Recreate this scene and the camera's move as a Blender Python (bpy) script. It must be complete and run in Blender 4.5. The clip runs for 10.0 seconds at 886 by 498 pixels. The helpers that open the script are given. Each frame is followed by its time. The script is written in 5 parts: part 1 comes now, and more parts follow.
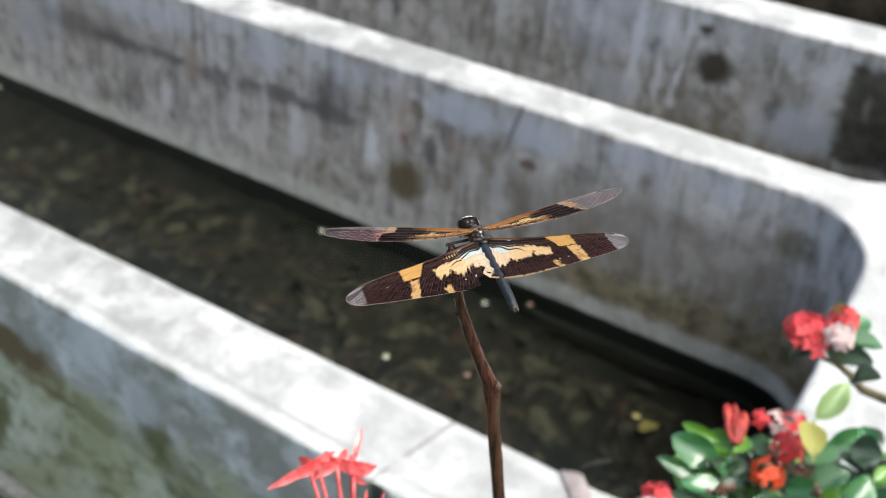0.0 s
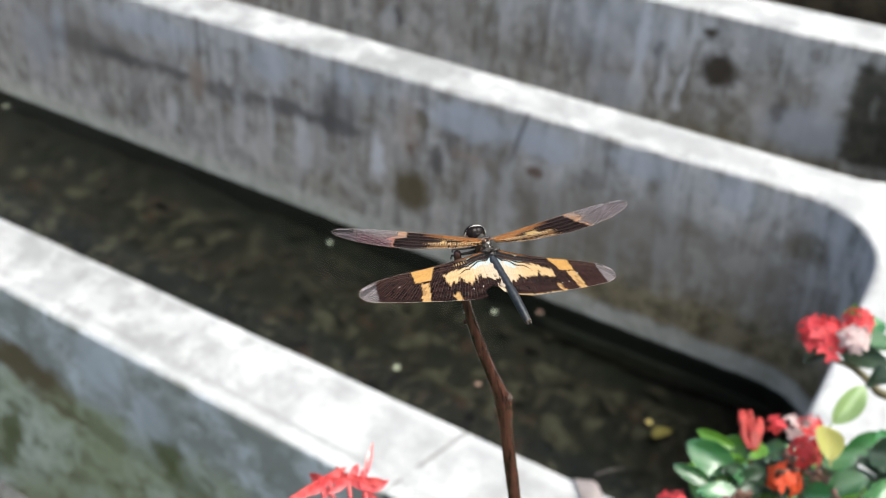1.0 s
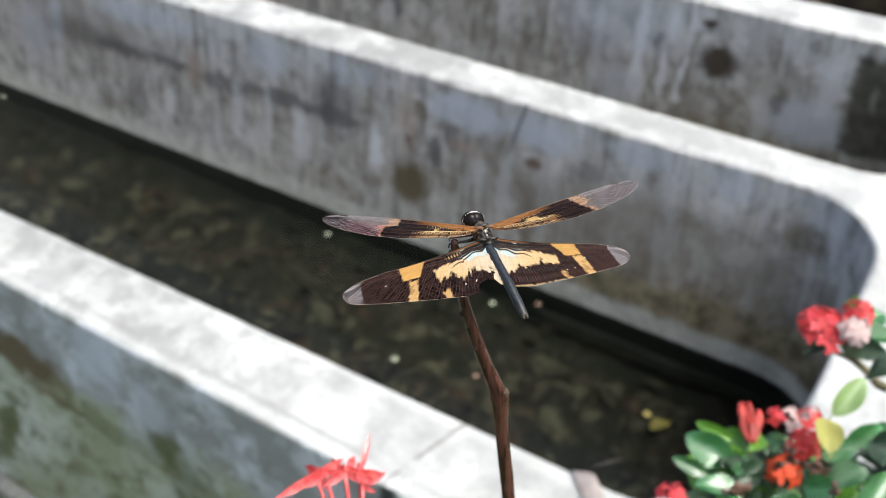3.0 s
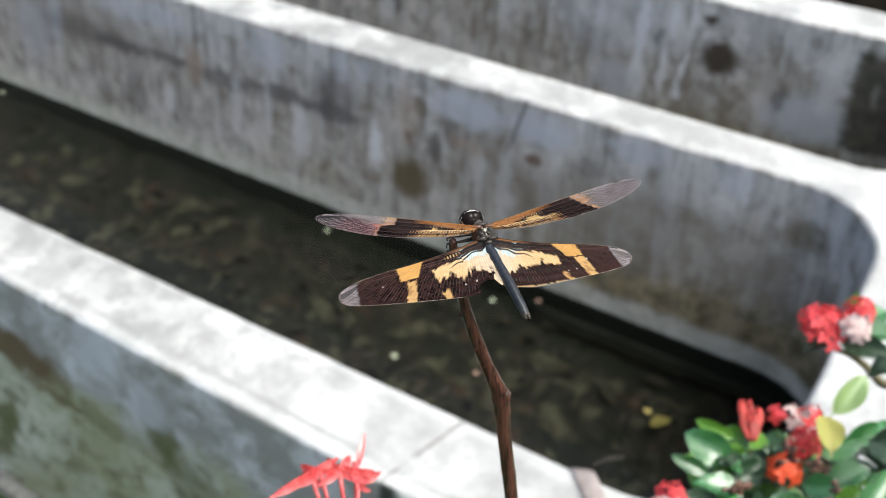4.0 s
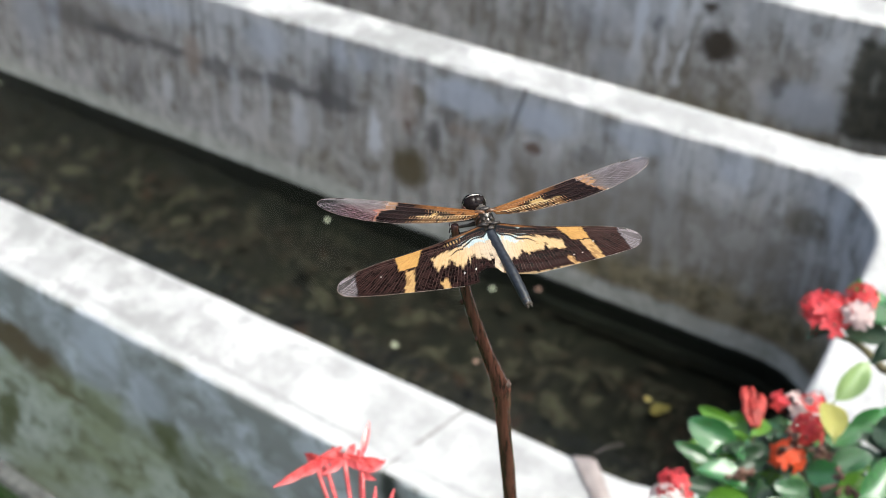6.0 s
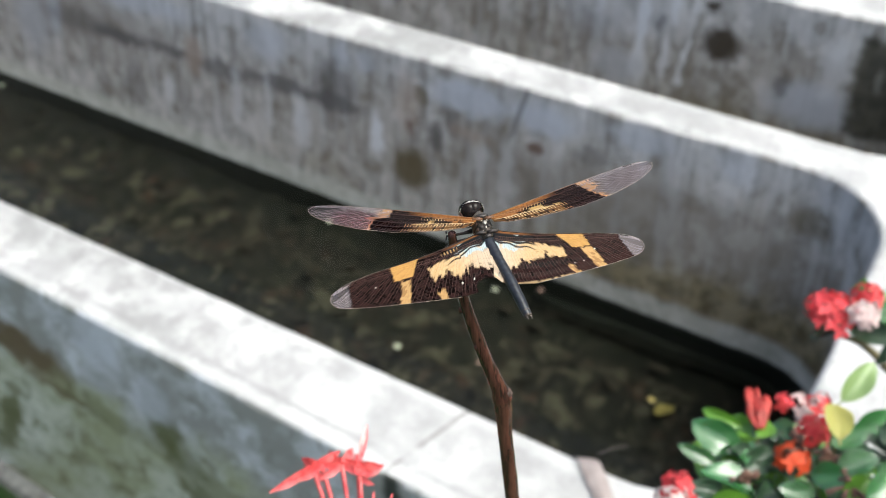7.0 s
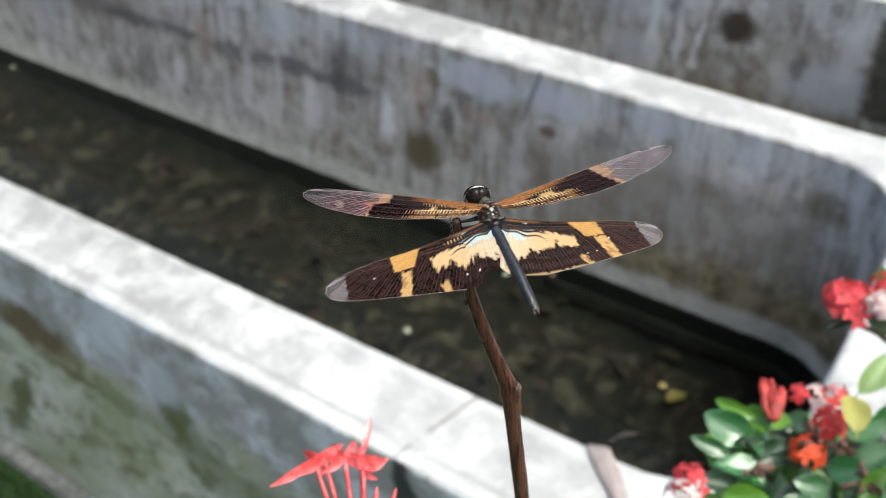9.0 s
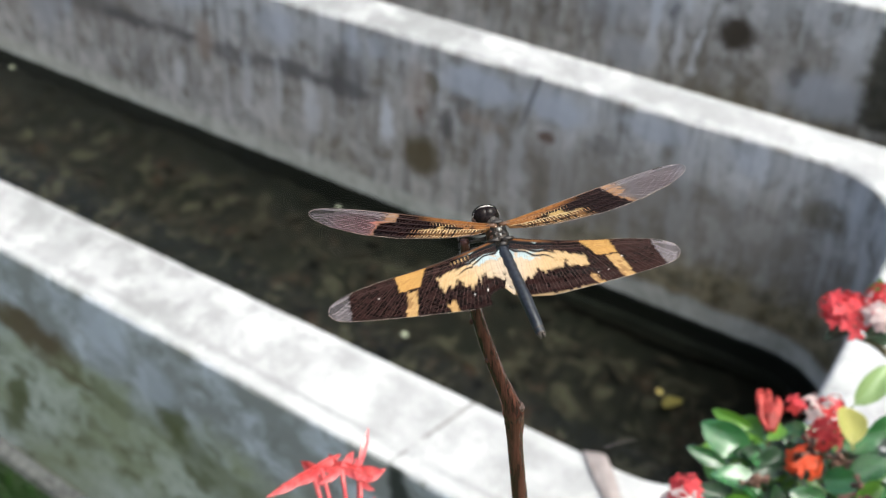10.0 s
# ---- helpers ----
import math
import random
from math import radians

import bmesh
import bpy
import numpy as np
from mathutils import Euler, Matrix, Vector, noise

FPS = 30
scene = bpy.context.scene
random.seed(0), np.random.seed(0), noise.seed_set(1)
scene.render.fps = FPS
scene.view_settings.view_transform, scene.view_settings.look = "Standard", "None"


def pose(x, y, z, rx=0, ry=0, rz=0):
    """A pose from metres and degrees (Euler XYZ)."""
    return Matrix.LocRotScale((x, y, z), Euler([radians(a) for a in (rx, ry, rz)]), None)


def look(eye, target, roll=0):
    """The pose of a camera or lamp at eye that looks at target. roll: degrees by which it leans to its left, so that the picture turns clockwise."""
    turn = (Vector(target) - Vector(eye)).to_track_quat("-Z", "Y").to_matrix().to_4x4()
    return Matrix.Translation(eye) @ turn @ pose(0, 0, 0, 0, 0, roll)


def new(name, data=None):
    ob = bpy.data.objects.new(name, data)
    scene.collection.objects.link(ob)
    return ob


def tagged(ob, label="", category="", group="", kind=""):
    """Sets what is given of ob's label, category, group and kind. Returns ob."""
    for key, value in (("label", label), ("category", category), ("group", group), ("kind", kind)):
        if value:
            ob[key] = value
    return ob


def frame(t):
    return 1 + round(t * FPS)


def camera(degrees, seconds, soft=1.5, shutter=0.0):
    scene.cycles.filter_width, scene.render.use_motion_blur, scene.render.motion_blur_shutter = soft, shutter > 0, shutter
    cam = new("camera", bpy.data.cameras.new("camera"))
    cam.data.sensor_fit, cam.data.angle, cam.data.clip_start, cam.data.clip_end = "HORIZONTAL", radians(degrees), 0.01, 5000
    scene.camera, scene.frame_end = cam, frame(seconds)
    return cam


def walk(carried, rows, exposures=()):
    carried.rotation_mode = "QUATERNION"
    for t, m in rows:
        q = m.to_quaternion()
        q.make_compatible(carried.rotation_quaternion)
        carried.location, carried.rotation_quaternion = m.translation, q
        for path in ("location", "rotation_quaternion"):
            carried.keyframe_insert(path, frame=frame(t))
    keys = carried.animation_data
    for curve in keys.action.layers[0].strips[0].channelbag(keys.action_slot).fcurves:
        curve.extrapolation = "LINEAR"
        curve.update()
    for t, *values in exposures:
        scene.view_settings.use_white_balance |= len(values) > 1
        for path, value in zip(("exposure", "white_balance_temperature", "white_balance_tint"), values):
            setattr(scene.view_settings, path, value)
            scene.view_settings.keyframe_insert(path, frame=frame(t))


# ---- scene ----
cam = camera(50.0, 10.0, soft=0.9)
PATH = [
    (0, (0.073, 0.104, 1.602), (-0.809, 1.368, 0.327), -1.7),
    (0.5, (0.071, 0.104, 1.603), (-0.807, 1.368, 0.326), -1.3),
    (1, (0.071, 0.107, 1.6), (-0.831, 1.371, 0.341), -3.3),
    (1.5, (0.072, 0.109, 1.597), (-0.852, 1.36, 0.339), -4.9),
    (2, (0.071, 0.11, 1.596), (-0.84, 1.374, 0.342), -4.3),
    (2.5, (0.07, 0.108, 1.598), (-0.825, 1.369, 0.329), -3.2),
    (4, (0.069, 0.113, 1.594), (-0.824, 1.365, 0.316), -3.2),
    (4.5, (0.067, 0.111, 1.594), (-0.824, 1.351, 0.302), -3.5),
    (5, (0.067, 0.113, 1.594), (-0.824, 1.346, 0.296), -4.0),
    (5.5, (0.067, 0.111, 1.594), (-0.815, 1.353, 0.297), -3.3),
    (7, (0.066, 0.117, 1.589), (-0.824, 1.355, 0.295), -3.8),
    (7.5, (0.065, 0.117, 1.589), (-0.828, 1.346, 0.288), -4.0),
    (8, (0.066, 0.119, 1.588), (-0.842, 1.325, 0.276), -4.8),
    (8.5, (0.064, 0.126, 1.584), (-0.833, 1.34, 0.273), -4.2),
    (9, (0.062, 0.126, 1.583), (-0.837, 1.33, 0.263), -4.2),
    (9.5, (0.061, 0.125, 1.583), (-0.829, 1.334, 0.261), -3.8),
    (10, (0.061, 0.127, 1.586), (-0.836, 1.337, 0.27), -3.6),
]
EXPOSURES = [(0.0, 1.05, 6130, 1), (2.0, 1.04, 6130, 1), (4.0, 1.05, 6130, 1), (5.6, 1.11, 6130, 1), (7.0, 1.07, 6130, 1), (8.5, 1.05, 6130, 1), (10.0, 1.03, 6130, 1)]
walk(cam, [(t, look(eye, target, roll)) for t, eye, target, roll in PATH], EXPOSURES)
# shallow focus on the insect
cam.data.dof.use_dof = True
cam.data.dof.focus_distance = 0.192
cam.data.dof.aperture_fstop = 23.0

# ---- world and light: bright haze, a soft high sun ----
SUN_ELEVATION, SUN_AZIMUTH = radians(60), radians(84)
world = bpy.data.worlds.new("hazy_sky")
scene.world = world
world.use_nodes = True
wn = world.node_tree.nodes
sky = wn.new("ShaderNodeTexSky")
sky.sky_type = "NISHITA"
sky.sun_disc = False
sky.sun_elevation, sky.sun_rotation = SUN_ELEVATION, SUN_AZIMUTH
sky.air_density, sky.dust_density, sky.ozone_density = 0.55, 7.0, 0.5
wn["Background"].inputs["Strength"].default_value = 0.15
world.node_tree.links.new(sky.outputs[0], wn["Background"].inputs["Color"])
sun = new("sun", bpy.data.lights.new("sun", "SUN"))
sun.data.energy, sun.data.angle, sun.data.color = 0.9, radians(30), (1.0, 0.975, 0.94)
sun_way = Vector((math.sin(SUN_AZIMUTH) * math.cos(SUN_ELEVATION), math.cos(SUN_AZIMUTH) * math.cos(SUN_ELEVATION), math.sin(SUN_ELEVATION)))
sun.matrix_world = look(sun_way * 20, (0, 0, 0))


# ---- materials ----
def material(name, rough=0.6, metal=0.0):
    m = bpy.data.materials.new(name)
    m.use_nodes = True
    b = m.node_tree.nodes["Principled BSDF"]
    b.inputs["Roughness"].default_value, b.inputs["Metallic"].default_value = rough, metal
    return m, m.node_tree, b


class Graph:
    """Short hand for node trees."""

    def __init__(self, tree):
        self.t = tree

    def node(self, kind, **sets):
        n = self.t.nodes.new(kind)
        for k, v in sets.items():
            n.inputs[k.replace("_", " ")].default_value = v
        return n

    def link(self, a, b):
        self.t.links.new(a, b)

    def place(self):
        return self.node("ShaderNodeNewGeometry").outputs["Position"]

    def obj(self):
        return self.node("ShaderNodeTexCoord").outputs["Object"]

    def mapped(self, vec, scale=(1, 1, 1), loc=(0, 0, 0)):
        n = self.node("ShaderNodeMapping", Scale=scale, Location=loc)
        self.link(vec, n.inputs["Vector"])
        return n.outputs[0]

    def noise(self, vec, scale, detail=4.0, rough=0.55, out="Fac"):
        n = self.node("ShaderNodeTexNoise", Scale=scale, Detail=detail, Roughness=rough)
        self.link(vec, n.inputs["Vector"])
        return n.outputs[out]

    def math(self, op, a, b=0.0, clamp=False):
        n = self.t.nodes.new("ShaderNodeMath")
        n.operation, n.use_clamp = op, clamp
        for i, v in enumerate((a, b)):
            if isinstance(v, (int, float)):
                n.inputs[i].default_value = v
            else:
                self.link(v, n.inputs[i])
        return n.outputs[0]

    def mix(self, fac, a, b, blend="MIX"):
        n = self.t.nodes.new("ShaderNodeMix")
        n.data_type, n.blend_type = "RGBA", blend
        for sock, v in ((n.inputs[0], fac), (n.inputs[6], a), (n.inputs[7], b)):
            if isinstance(v, (int, float)):
                sock.default_value = v
            elif isinstance(v, tuple):
                sock.default_value = (*v, 1)
            else:
                self.link(v, sock)
        return n.outputs[2]

    def bump(self, height, bsdf, strength=0.4, distance=0.002):
        n = self.node("ShaderNodeBump", Strength=strength, Distance=distance)
        self.link(height, n.inputs["Height"])
        self.link(n.outputs[0], bsdf.inputs["Normal"])

    def axes(self, vec):
        n = self.node("ShaderNodeSeparateXYZ")
        self.link(vec, n.inputs[0])
        return n.outputs

    def step(self, v, lo, hi):
        n = self.node("ShaderNodeMapRange", From_Min=lo, From_Max=hi)
        n.interpolation_type = "SMOOTHSTEP"
        self.link(v, n.inputs[0])
        return n.outputs[0]

    def blob(self, vec, centre, size, edge=0.35):
        """1 inside an ellipse-shaped patch, 0 outside it."""
        m = self.mapped(vec, [1 / s for s in size], [-c / s for c, s in zip(centre, size)])
        n = self.t.nodes.new("ShaderNodeVectorMath")
        n.operation = "LENGTH"
        self.link(m, n.inputs[0])
        return self.step(n.outputs["Value"], 1 + edge, 1 - edge)


GROUND_Z, RIM_Z, WATER_Z, BED_Z = -0.05, 0.70, 0.257, 0.200
# stains on the walls: kind, place along the wall and height, half sizes, strength
MIDDLE_LEFT_STAINS = [
    ("dim", -1.95, 0.56, 0.30, 0.09, 0.55), ("bleached", -2.149, 0.482, 0.068, 0.096, 0.45), ("bleached", -2.034, 0.541, 0.025, 0.081, 0.60), ("bleached", -1.683, 0.634, 0.158, 0.031, 0.55),
    ("bleached", -1.298, 0.634, 0.059, 0.043, 0.50), ("bleached", -1.087, 0.653, 0.021, 0.034, 0.55), ("bleached", -1.029, 0.655, 0.024, 0.029, 0.50),
    ("soot", -1.793, 0.522, 0.098, 0.017, 0.75), ("soot", -1.624, 0.529, 0.071, 0.016, 0.70), ("soot", -1.461, 0.520, 0.103, 0.022, 0.60),
    ("soot", -1.270, 0.534, 0.102, 0.019, 0.75), ("soot", -1.127, 0.531, 0.087, 0.021, 0.60), ("soot", -1.947, 0.530, 0.139, 0.038, 0.45),
    ("soot", -1.121, 0.567, 0.059, 0.066, 0.55), ("lime", -1.428, 0.455, 0.014, 0.085, 0.50), ("lime", -1.324, 0.471, 0.011, 0.074, 0.50),
    ("lime", -1.230, 0.440, 0.021, 0.073, 0.60), ("lime", -1.018, 0.483, 0.017, 0.057, 0.95), ("lime", -1.661, 0.414, 0.020, 0.039, 0.55), ("soot", -1.789, 0.396, 0.033, 0.075, 0.40),
]
MIDDLE_RIGHT_STAINS = [
    ("rusty", -1.542, 0.535, 0.028, 0.057, 0.50), ("rusty", -0.930, 0.591, 0.031, 0.070, 0.45), ("olive", -0.936, 0.424, 0.047, 0.049, 0.90),
    ("olive", -0.894, 0.614, 0.019, 0.018, 0.60), ("olive", -1.044, 0.395, 0.025, 0.019, 0.50), ("rust", -0.928, 0.529, 0.010, 0.017, 0.80),
    ("soot", -0.868, 0.527, 0.017, 0.031, 0.70), ("rust", -0.641, 0.577, 0.015, 0.018, 0.95), ("bleached", -0.781, 0.642, 0.087, 0.036, 0.75),
    ("bleached", -0.623, 0.642, 0.068, 0.034, 0.75), ("bleached", -0.436, 0.664, 0.060, 0.025, 0.50), ("bleached", -0.265, 0.663, 0.031, 0.031, 0.45),
    ("lime", -0.707, 0.490, 0.016, 0.070, 0.55), ("lime", -0.759, 0.513, 0.014, 0.056, 0.45), ("soot", -0.823, 0.571, 0.016, 0.040, 0.50),
    ("soot", -0.528, 0.593, 0.033, 0.017, 0.45), ("olive", -0.140, 0.595, 0.037, 0.031, 0.60), ("dim", -0.42, 0.50, 0.36, 0.085, 0.50), ("lime", -0.244, 0.659, 0.008, 0.043, 0.50), ("rusty", -0.784, 0.558, 0.052, 0.019, 0.40),
]
BACK_STAINS = [
    ("lime", -0.671, 0.586, 0.015, 0.097, 0.95), ("lime", -0.674, 0.471, 0.022, 0.052, 0.70), ("lime", -0.598, 0.631, 0.011, 0.037, 0.75),
    ("lime", -0.613, 0.502, 0.012, 0.057, 0.70), ("lime", -0.563, 0.530, 0.006, 0.039, 0.90), ("lime", -0.575, 0.469, 0.007, 0.032, 0.90),
    ("lime", -0.777, 0.574, 0.012, 0.078, 0.60), ("lime", -0.551, 0.668, 0.009, 0.038, 0.50), ("mould", -0.515, 0.653, 0.020, 0.016, 0.95),
    ("mould", -0.485, 0.571, 0.041, 0.042, 0.97), ("mould", -0.628, 0.583, 0.011, 0.022, 0.80), ("bleached", -0.733, 0.454, 0.057, 0.045, 0.50),
    ("bleached", -0.280, 0.480, 0.085, 0.055, 0.75), ("bleached", -0.74, 0.60, 0.15, 0.08, 0.40), ("lime", -0.248, 0.576, 0.028, 0.070, 0.55), ("soot", -0.347, 0.513, 0.016, 0.033, 0.60),
    ("soot", -0.811, 0.523, 0.058, 0.059, 0.30), ("soot", -1.372, 0.487, 0.017, 0.036, 0.80), ("lime", -1.410, 0.471, 0.026, 0.044, 0.60), ("soot", -0.962, 0.514, 0.018, 0.060, 0.35),
]
FRONT_STAINS = [
    ("earth", -1.130, 0.512, 0.105, 0.046, 0.90), ("earth", -1.090, 0.445, 0.075, 0.022, 0.65), ("mossy", -1.337, 0.192, 0.030, 0.150, 0.80),
    ("mossy", -0.809, 0.489, 0.030, 0.070, 0.85), ("mossy", -0.936, 0.447, 0.098, 0.030, 0.40), ("bleached", -0.906, 0.617, 0.046, 0.079, 0.60),
    ("bleached", -0.816, 0.573, 0.036, 0.064, 0.60), ("bleached", -0.943, 0.643, 0.076, 0.030, 0.40), ("mossy", -0.770, 0.461, 0.043, 0.034, 0.60), ("mossy", -0.74, 0.40, 0.085, 0.06, 0.50), ("mossy", -0.62, 0.42, 0.06, 0.05, 0.40),
]


def weathered_concrete(zone):
    """The cast walls: their tops, the outer face, and the faces of the basins, each with its own history of stains."""
    m, t, b = material("weathered_concrete_" + zone, 0.85)
    g = Graph(t)
    p = g.place()
    wob = g.t.nodes.new("ShaderNodeVectorMath")
    wob.operation = "MULTIPLY_ADD"
    g.link(g.noise(p, 16, 4, 0.6, "Color"), wob.inputs[0])
    wob.inputs[1].default_value, wob.inputs[2].default_value = (0.05, 0.05, 0.05), (-0.025, -0.025, -0.025)
    add = g.t.nodes.new("ShaderNodeVectorMath")
    g.link(p, add.inputs[0])
    g.link(wob.outputs[0], add.inputs[1])
    q = add.outputs[0]
    x, y, z = g.axes(p)
    # bare cement, blotched at two sizes
    big, fine = g.noise(p, 5.5, 5), g.noise(p, 60, 6, 0.65)
    face = g.mix(g.step(big, 0.3, 0.7), (0.32, 0.30, 0.265), (0.54, 0.52, 0.475))
    # evenly paler towards the left end of the walls
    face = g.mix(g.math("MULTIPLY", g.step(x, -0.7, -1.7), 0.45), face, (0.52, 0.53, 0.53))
    face = g.mix(g.math("MULTIPLY", g.step(fine, 0.45, 0.75), 0.30), face, (0.17, 0.155, 0.135))
    mid = g.noise(p, 24, 6, 0.68)
    face = g.mix(g.math("MULTIPLY", g.step(mid, 0.52, 0.66), 0.55), face, (0.16, 0.14, 0.115))
    face = g.mix(g.math("MULTIPLY", g.step(mid, 0.50, 0.34), 0.55), face, (0.575, 0.56, 0.53))
    # a warm, dirtier belt in the middle, a cool bleached one below the rim
    level = g.math("ADD", z, g.math("MULTIPLY", g.math("SUBTRACT", g.noise(p, 9, 4), 0.5), 0.16))
    belt = g.math("MULTIPLY", g.step(level, 0.36, 0.44), g.step(level, 0.62, 0.54))
    face = g.mix(g.math("MULTIPLY", belt, 0.42), face, (0.31, 0.27, 0.22))
    face = g.mix(g.math("MULTIPLY", g.step(level, 0.60, 0.67), 0.5), face, (0.52, 0.53, 0.535))
    # run-down streaks, dark and limy, fanning a little along the walls
    slant, spread = (0.005, 0.385) if zone == "front" else (0.045, 0.165)
    lean_x = g.math("ADD", x, g.math("MULTIPLY", g.math("SUBTRACT", z, RIM_Z), g.math("ADD", slant, g.math("MULTIPLY", x, spread))))
    fan = g.t.nodes.new("ShaderNodeCombineXYZ")
    for sock, v in zip(fan.inputs, (lean_x, y, z)):
        g.link(v, sock)
    fan = fan.outputs[0]
    runs = g.noise(g.mapped(fan, (42, 42, 3.0)), 1.0, 5, 0.62)
    runs2 = g.noise(g.mapped(fan, (26, 26, 2.2), (3, 7, 1)), 1.0, 5, 0.6)
    runs3 = g.noise(g.mapped(fan, (85, 85, 6), (8, 1, 6)), 1.0, 4, 0.6)
    face = g.mix(g.math("MULTIPLY", g.step(runs, 0.48, 0.64), g.math("ADD", 0.35, g.math("MULTIPLY", g.step(x, -0.35, -0.9), 0.25))), face, (0.15, 0.14, 0.125))
    face = g.mix(g.math("MULTIPLY", g.step(runs2, 0.50, 0.66), 0.6), face, (0.60, 0.60, 0.59))
    face = g.mix(g.math("MULTIPLY", g.step(runs3, 0.54, 0.68), 0.4), face, (0.14, 0.13, 0.11))
    face = g.mix(g.math("MULTIPLY", g.step(runs3, 0.46, 0.34), 0.35), face, (0.62, 0.62, 0.61))
    # brown patches
    brown = g.noise(g.mapped(q, (7, 7, 5), (11, 2, 4)), 1.0, 5, 0.6)
    face = g.mix(g.math("MULTIPLY", g.step(brown, 0.56, 0.70), 0.5), face, (0.14, 0.115, 0.075))
    patches = g.noise(g.mapped(q, (19, 19, 12), (3, 6, 8)), 1.0, 5, 0.6)
    face = g.mix(g.math("MULTIPLY", g.step(patches, 0.53, 0.63), 0.55), face, (0.145, 0.125, 0.088))
    face = g.mix(g.math("MULTIPLY", g.step(patches, 0.46, 0.37), 0.52), face, (0.66, 0.645, 0.61))
    inner = g.step(y, 1.0, 1.1)
    # paler skirting band above the water, brown tide mark over it
    tide = g.math("ADD", z, g.math("MULTIPLY", g.math("SUBTRACT", g.noise(p, 7, 3), 0.5), 0.025))
    band = g.step(tide, 0.318, 0.298)
    mark = g.math("MULTIPLY", g.step(tide, 0.304, 0.328), g.step(g.math("ADD", tide, g.math("MULTIPLY", g.math("SUBTRACT", g.noise(p, 22, 4), 0.5), 0.09)), 0.470, 0.360))
    wet = g.math("MAXIMUM", g.math("MULTIPLY", g.step(g.noise(p, 4, 3), 0.46, 0.62), 0.35), g.step(x, -0.72, -0.50))
    mark = g.math("MULTIPLY", g.math("MULTIPLY", mark, wet), inner)
    face = g.mix(g.math("MULTIPLY", mark, 0.85), face, g.mix(g.step(mid, 0.42, 0.6), (0.26, 0.215, 0.110), (0.105, 0.082, 0.030)))
    face = g.mix(g.math("MULTIPLY", g.math("MULTIPLY", band, inner), g.math("SUBTRACT", 0.75, g.math("MULTIPLY", g.step(x, -1.0, -0.6), 0.15))), face, g.mix(g.step(mid, 0.4, 0.6), (0.58, 0.60, 0.54), (0.43, 0.45, 0.385)))
    # single stains with a shape of their own: bleached spots, lime runs, soot, rust, mould
    tints = {"bleached": (0.50, 0.53, 0.575), "lime": (0.68, 0.69, 0.69), "dim": (0.23, 0.205, 0.17), "soot": (0.085, 0.08, 0.078), "rusty": (0.36, 0.27, 0.20), "rust": (0.13, 0.075, 0.05),
             "olive": (0.10, 0.075, 0.028), "mould": (0.045, 0.033, 0.018), "earth": (0.10, 0.064, 0.020), "mossy": (0.085, 0.092, 0.024)}
    shake = g.t.nodes.new("ShaderNodeVectorMath")
    shake.operation = "MULTIPLY_ADD"
    amount = 0.11 if zone == "front" else 0.040
    g.link(g.noise(p, 15 if zone == "front" else 32, 5, 0.62, "Color"), shake.inputs[0])
    shake.inputs[1].default_value = (amount, amount, amount * 1.4)
    g.link(fan, shake.inputs[2])
    shaken = g.mapped(shake.outputs[0], (1, 1, 1), (-amount / 2, -amount / 2, -amount * 0.7))

    def stained(ground, spots):
        for tint, cx, cz, sx, sz, amount in spots:
            c = cx + (cz - RIM_Z) * (slant + spread * cx)
            m = g.mapped(shaken, (1 / sx, 0, 1 / sz), (-c / sx, 0, -cz / sz))
            n = g.t.nodes.new("ShaderNodeVectorMath")
            n.operation = "LENGTH"
            g.link(m, n.inputs[0])
            ground = g.mix(g.math("MULTIPLY", g.step(n.outputs["Value"], 1.4, 0.55), amount), ground, tints[tint])
        return ground

    if zone == "middle":
        face = stained(face, MIDDLE_LEFT_STAINS + MIDDLE_RIGHT_STAINS)
        # leaning crack below the rim
        lean = g.math("ADD", x, g.math("MULTIPLY", z, -0.33))
        crack = g.math("MULTIPLY", g.step(g.math("ABSOLUTE", g.math("ADD", lean, 0.886)), 0.007, 0.003), g.step(z, 0.56, 0.60))
        face = g.mix(g.math("MULTIPLY", g.math("MULTIPLY", crack, g.step(y, 1.3, 1.35)), 0.6), face, (0.08, 0.075, 0.07))
    if zone == "back":
        face = stained(face, BACK_STAINS)
        # the mouldy end of the wall
        mx, my, mz = g.axes(shaken)
        mould = g.math("MULTIPLY", g.step(mx, -0.222, -0.196), g.math("MULTIPLY", g.step(mz, 0.680, 0.650), g.step(mz, 0.425, 0.455)))
        face = g.mix(g.math("MULTIPLY", mould, 0.93), face, g.mix(g.step(mid, 0.4, 0.6), (0.026, 0.025, 0.012), (0.075, 0.070, 0.045)))
        face = g.mix(g.math("MULTIPLY", g.blob(q, (-0.160, 1.92, 0.575), (0.008, 0.25, 0.030), 0.5), 0.4), face, (0.35, 0.34, 0.30))
    if zone == "front":
        # the outer face: algae, pale bloom and brown smears
        green = g.noise(g.mapped(shaken, (6, 6, 5), (1, 5, 9)), 1.0, 5, 0.6)
        moss = g.mix(g.step(green, 0.35, 0.65), (0.31, 0.33, 0.20), (0.53, 0.56, 0.47))
        moss = g.mix(g.math("MULTIPLY", g.step(fine, 0.48, 0.66), 0.45), moss, (0.16, 0.17, 0.09))
        tufts = g.noise(g.mapped(shaken, (16, 16, 12), (2, 8, 3)), 1.0, 6, 0.65)
        moss = g.mix(g.math("MULTIPLY", g.step(tufts, 0.50, 0.62), 0.75), moss, (0.125, 0.125, 0.055))
        pits = g.noise(g.mapped(shaken, (24, 24, 20), (7, 1, 5)), 1.0, 5, 0.65)
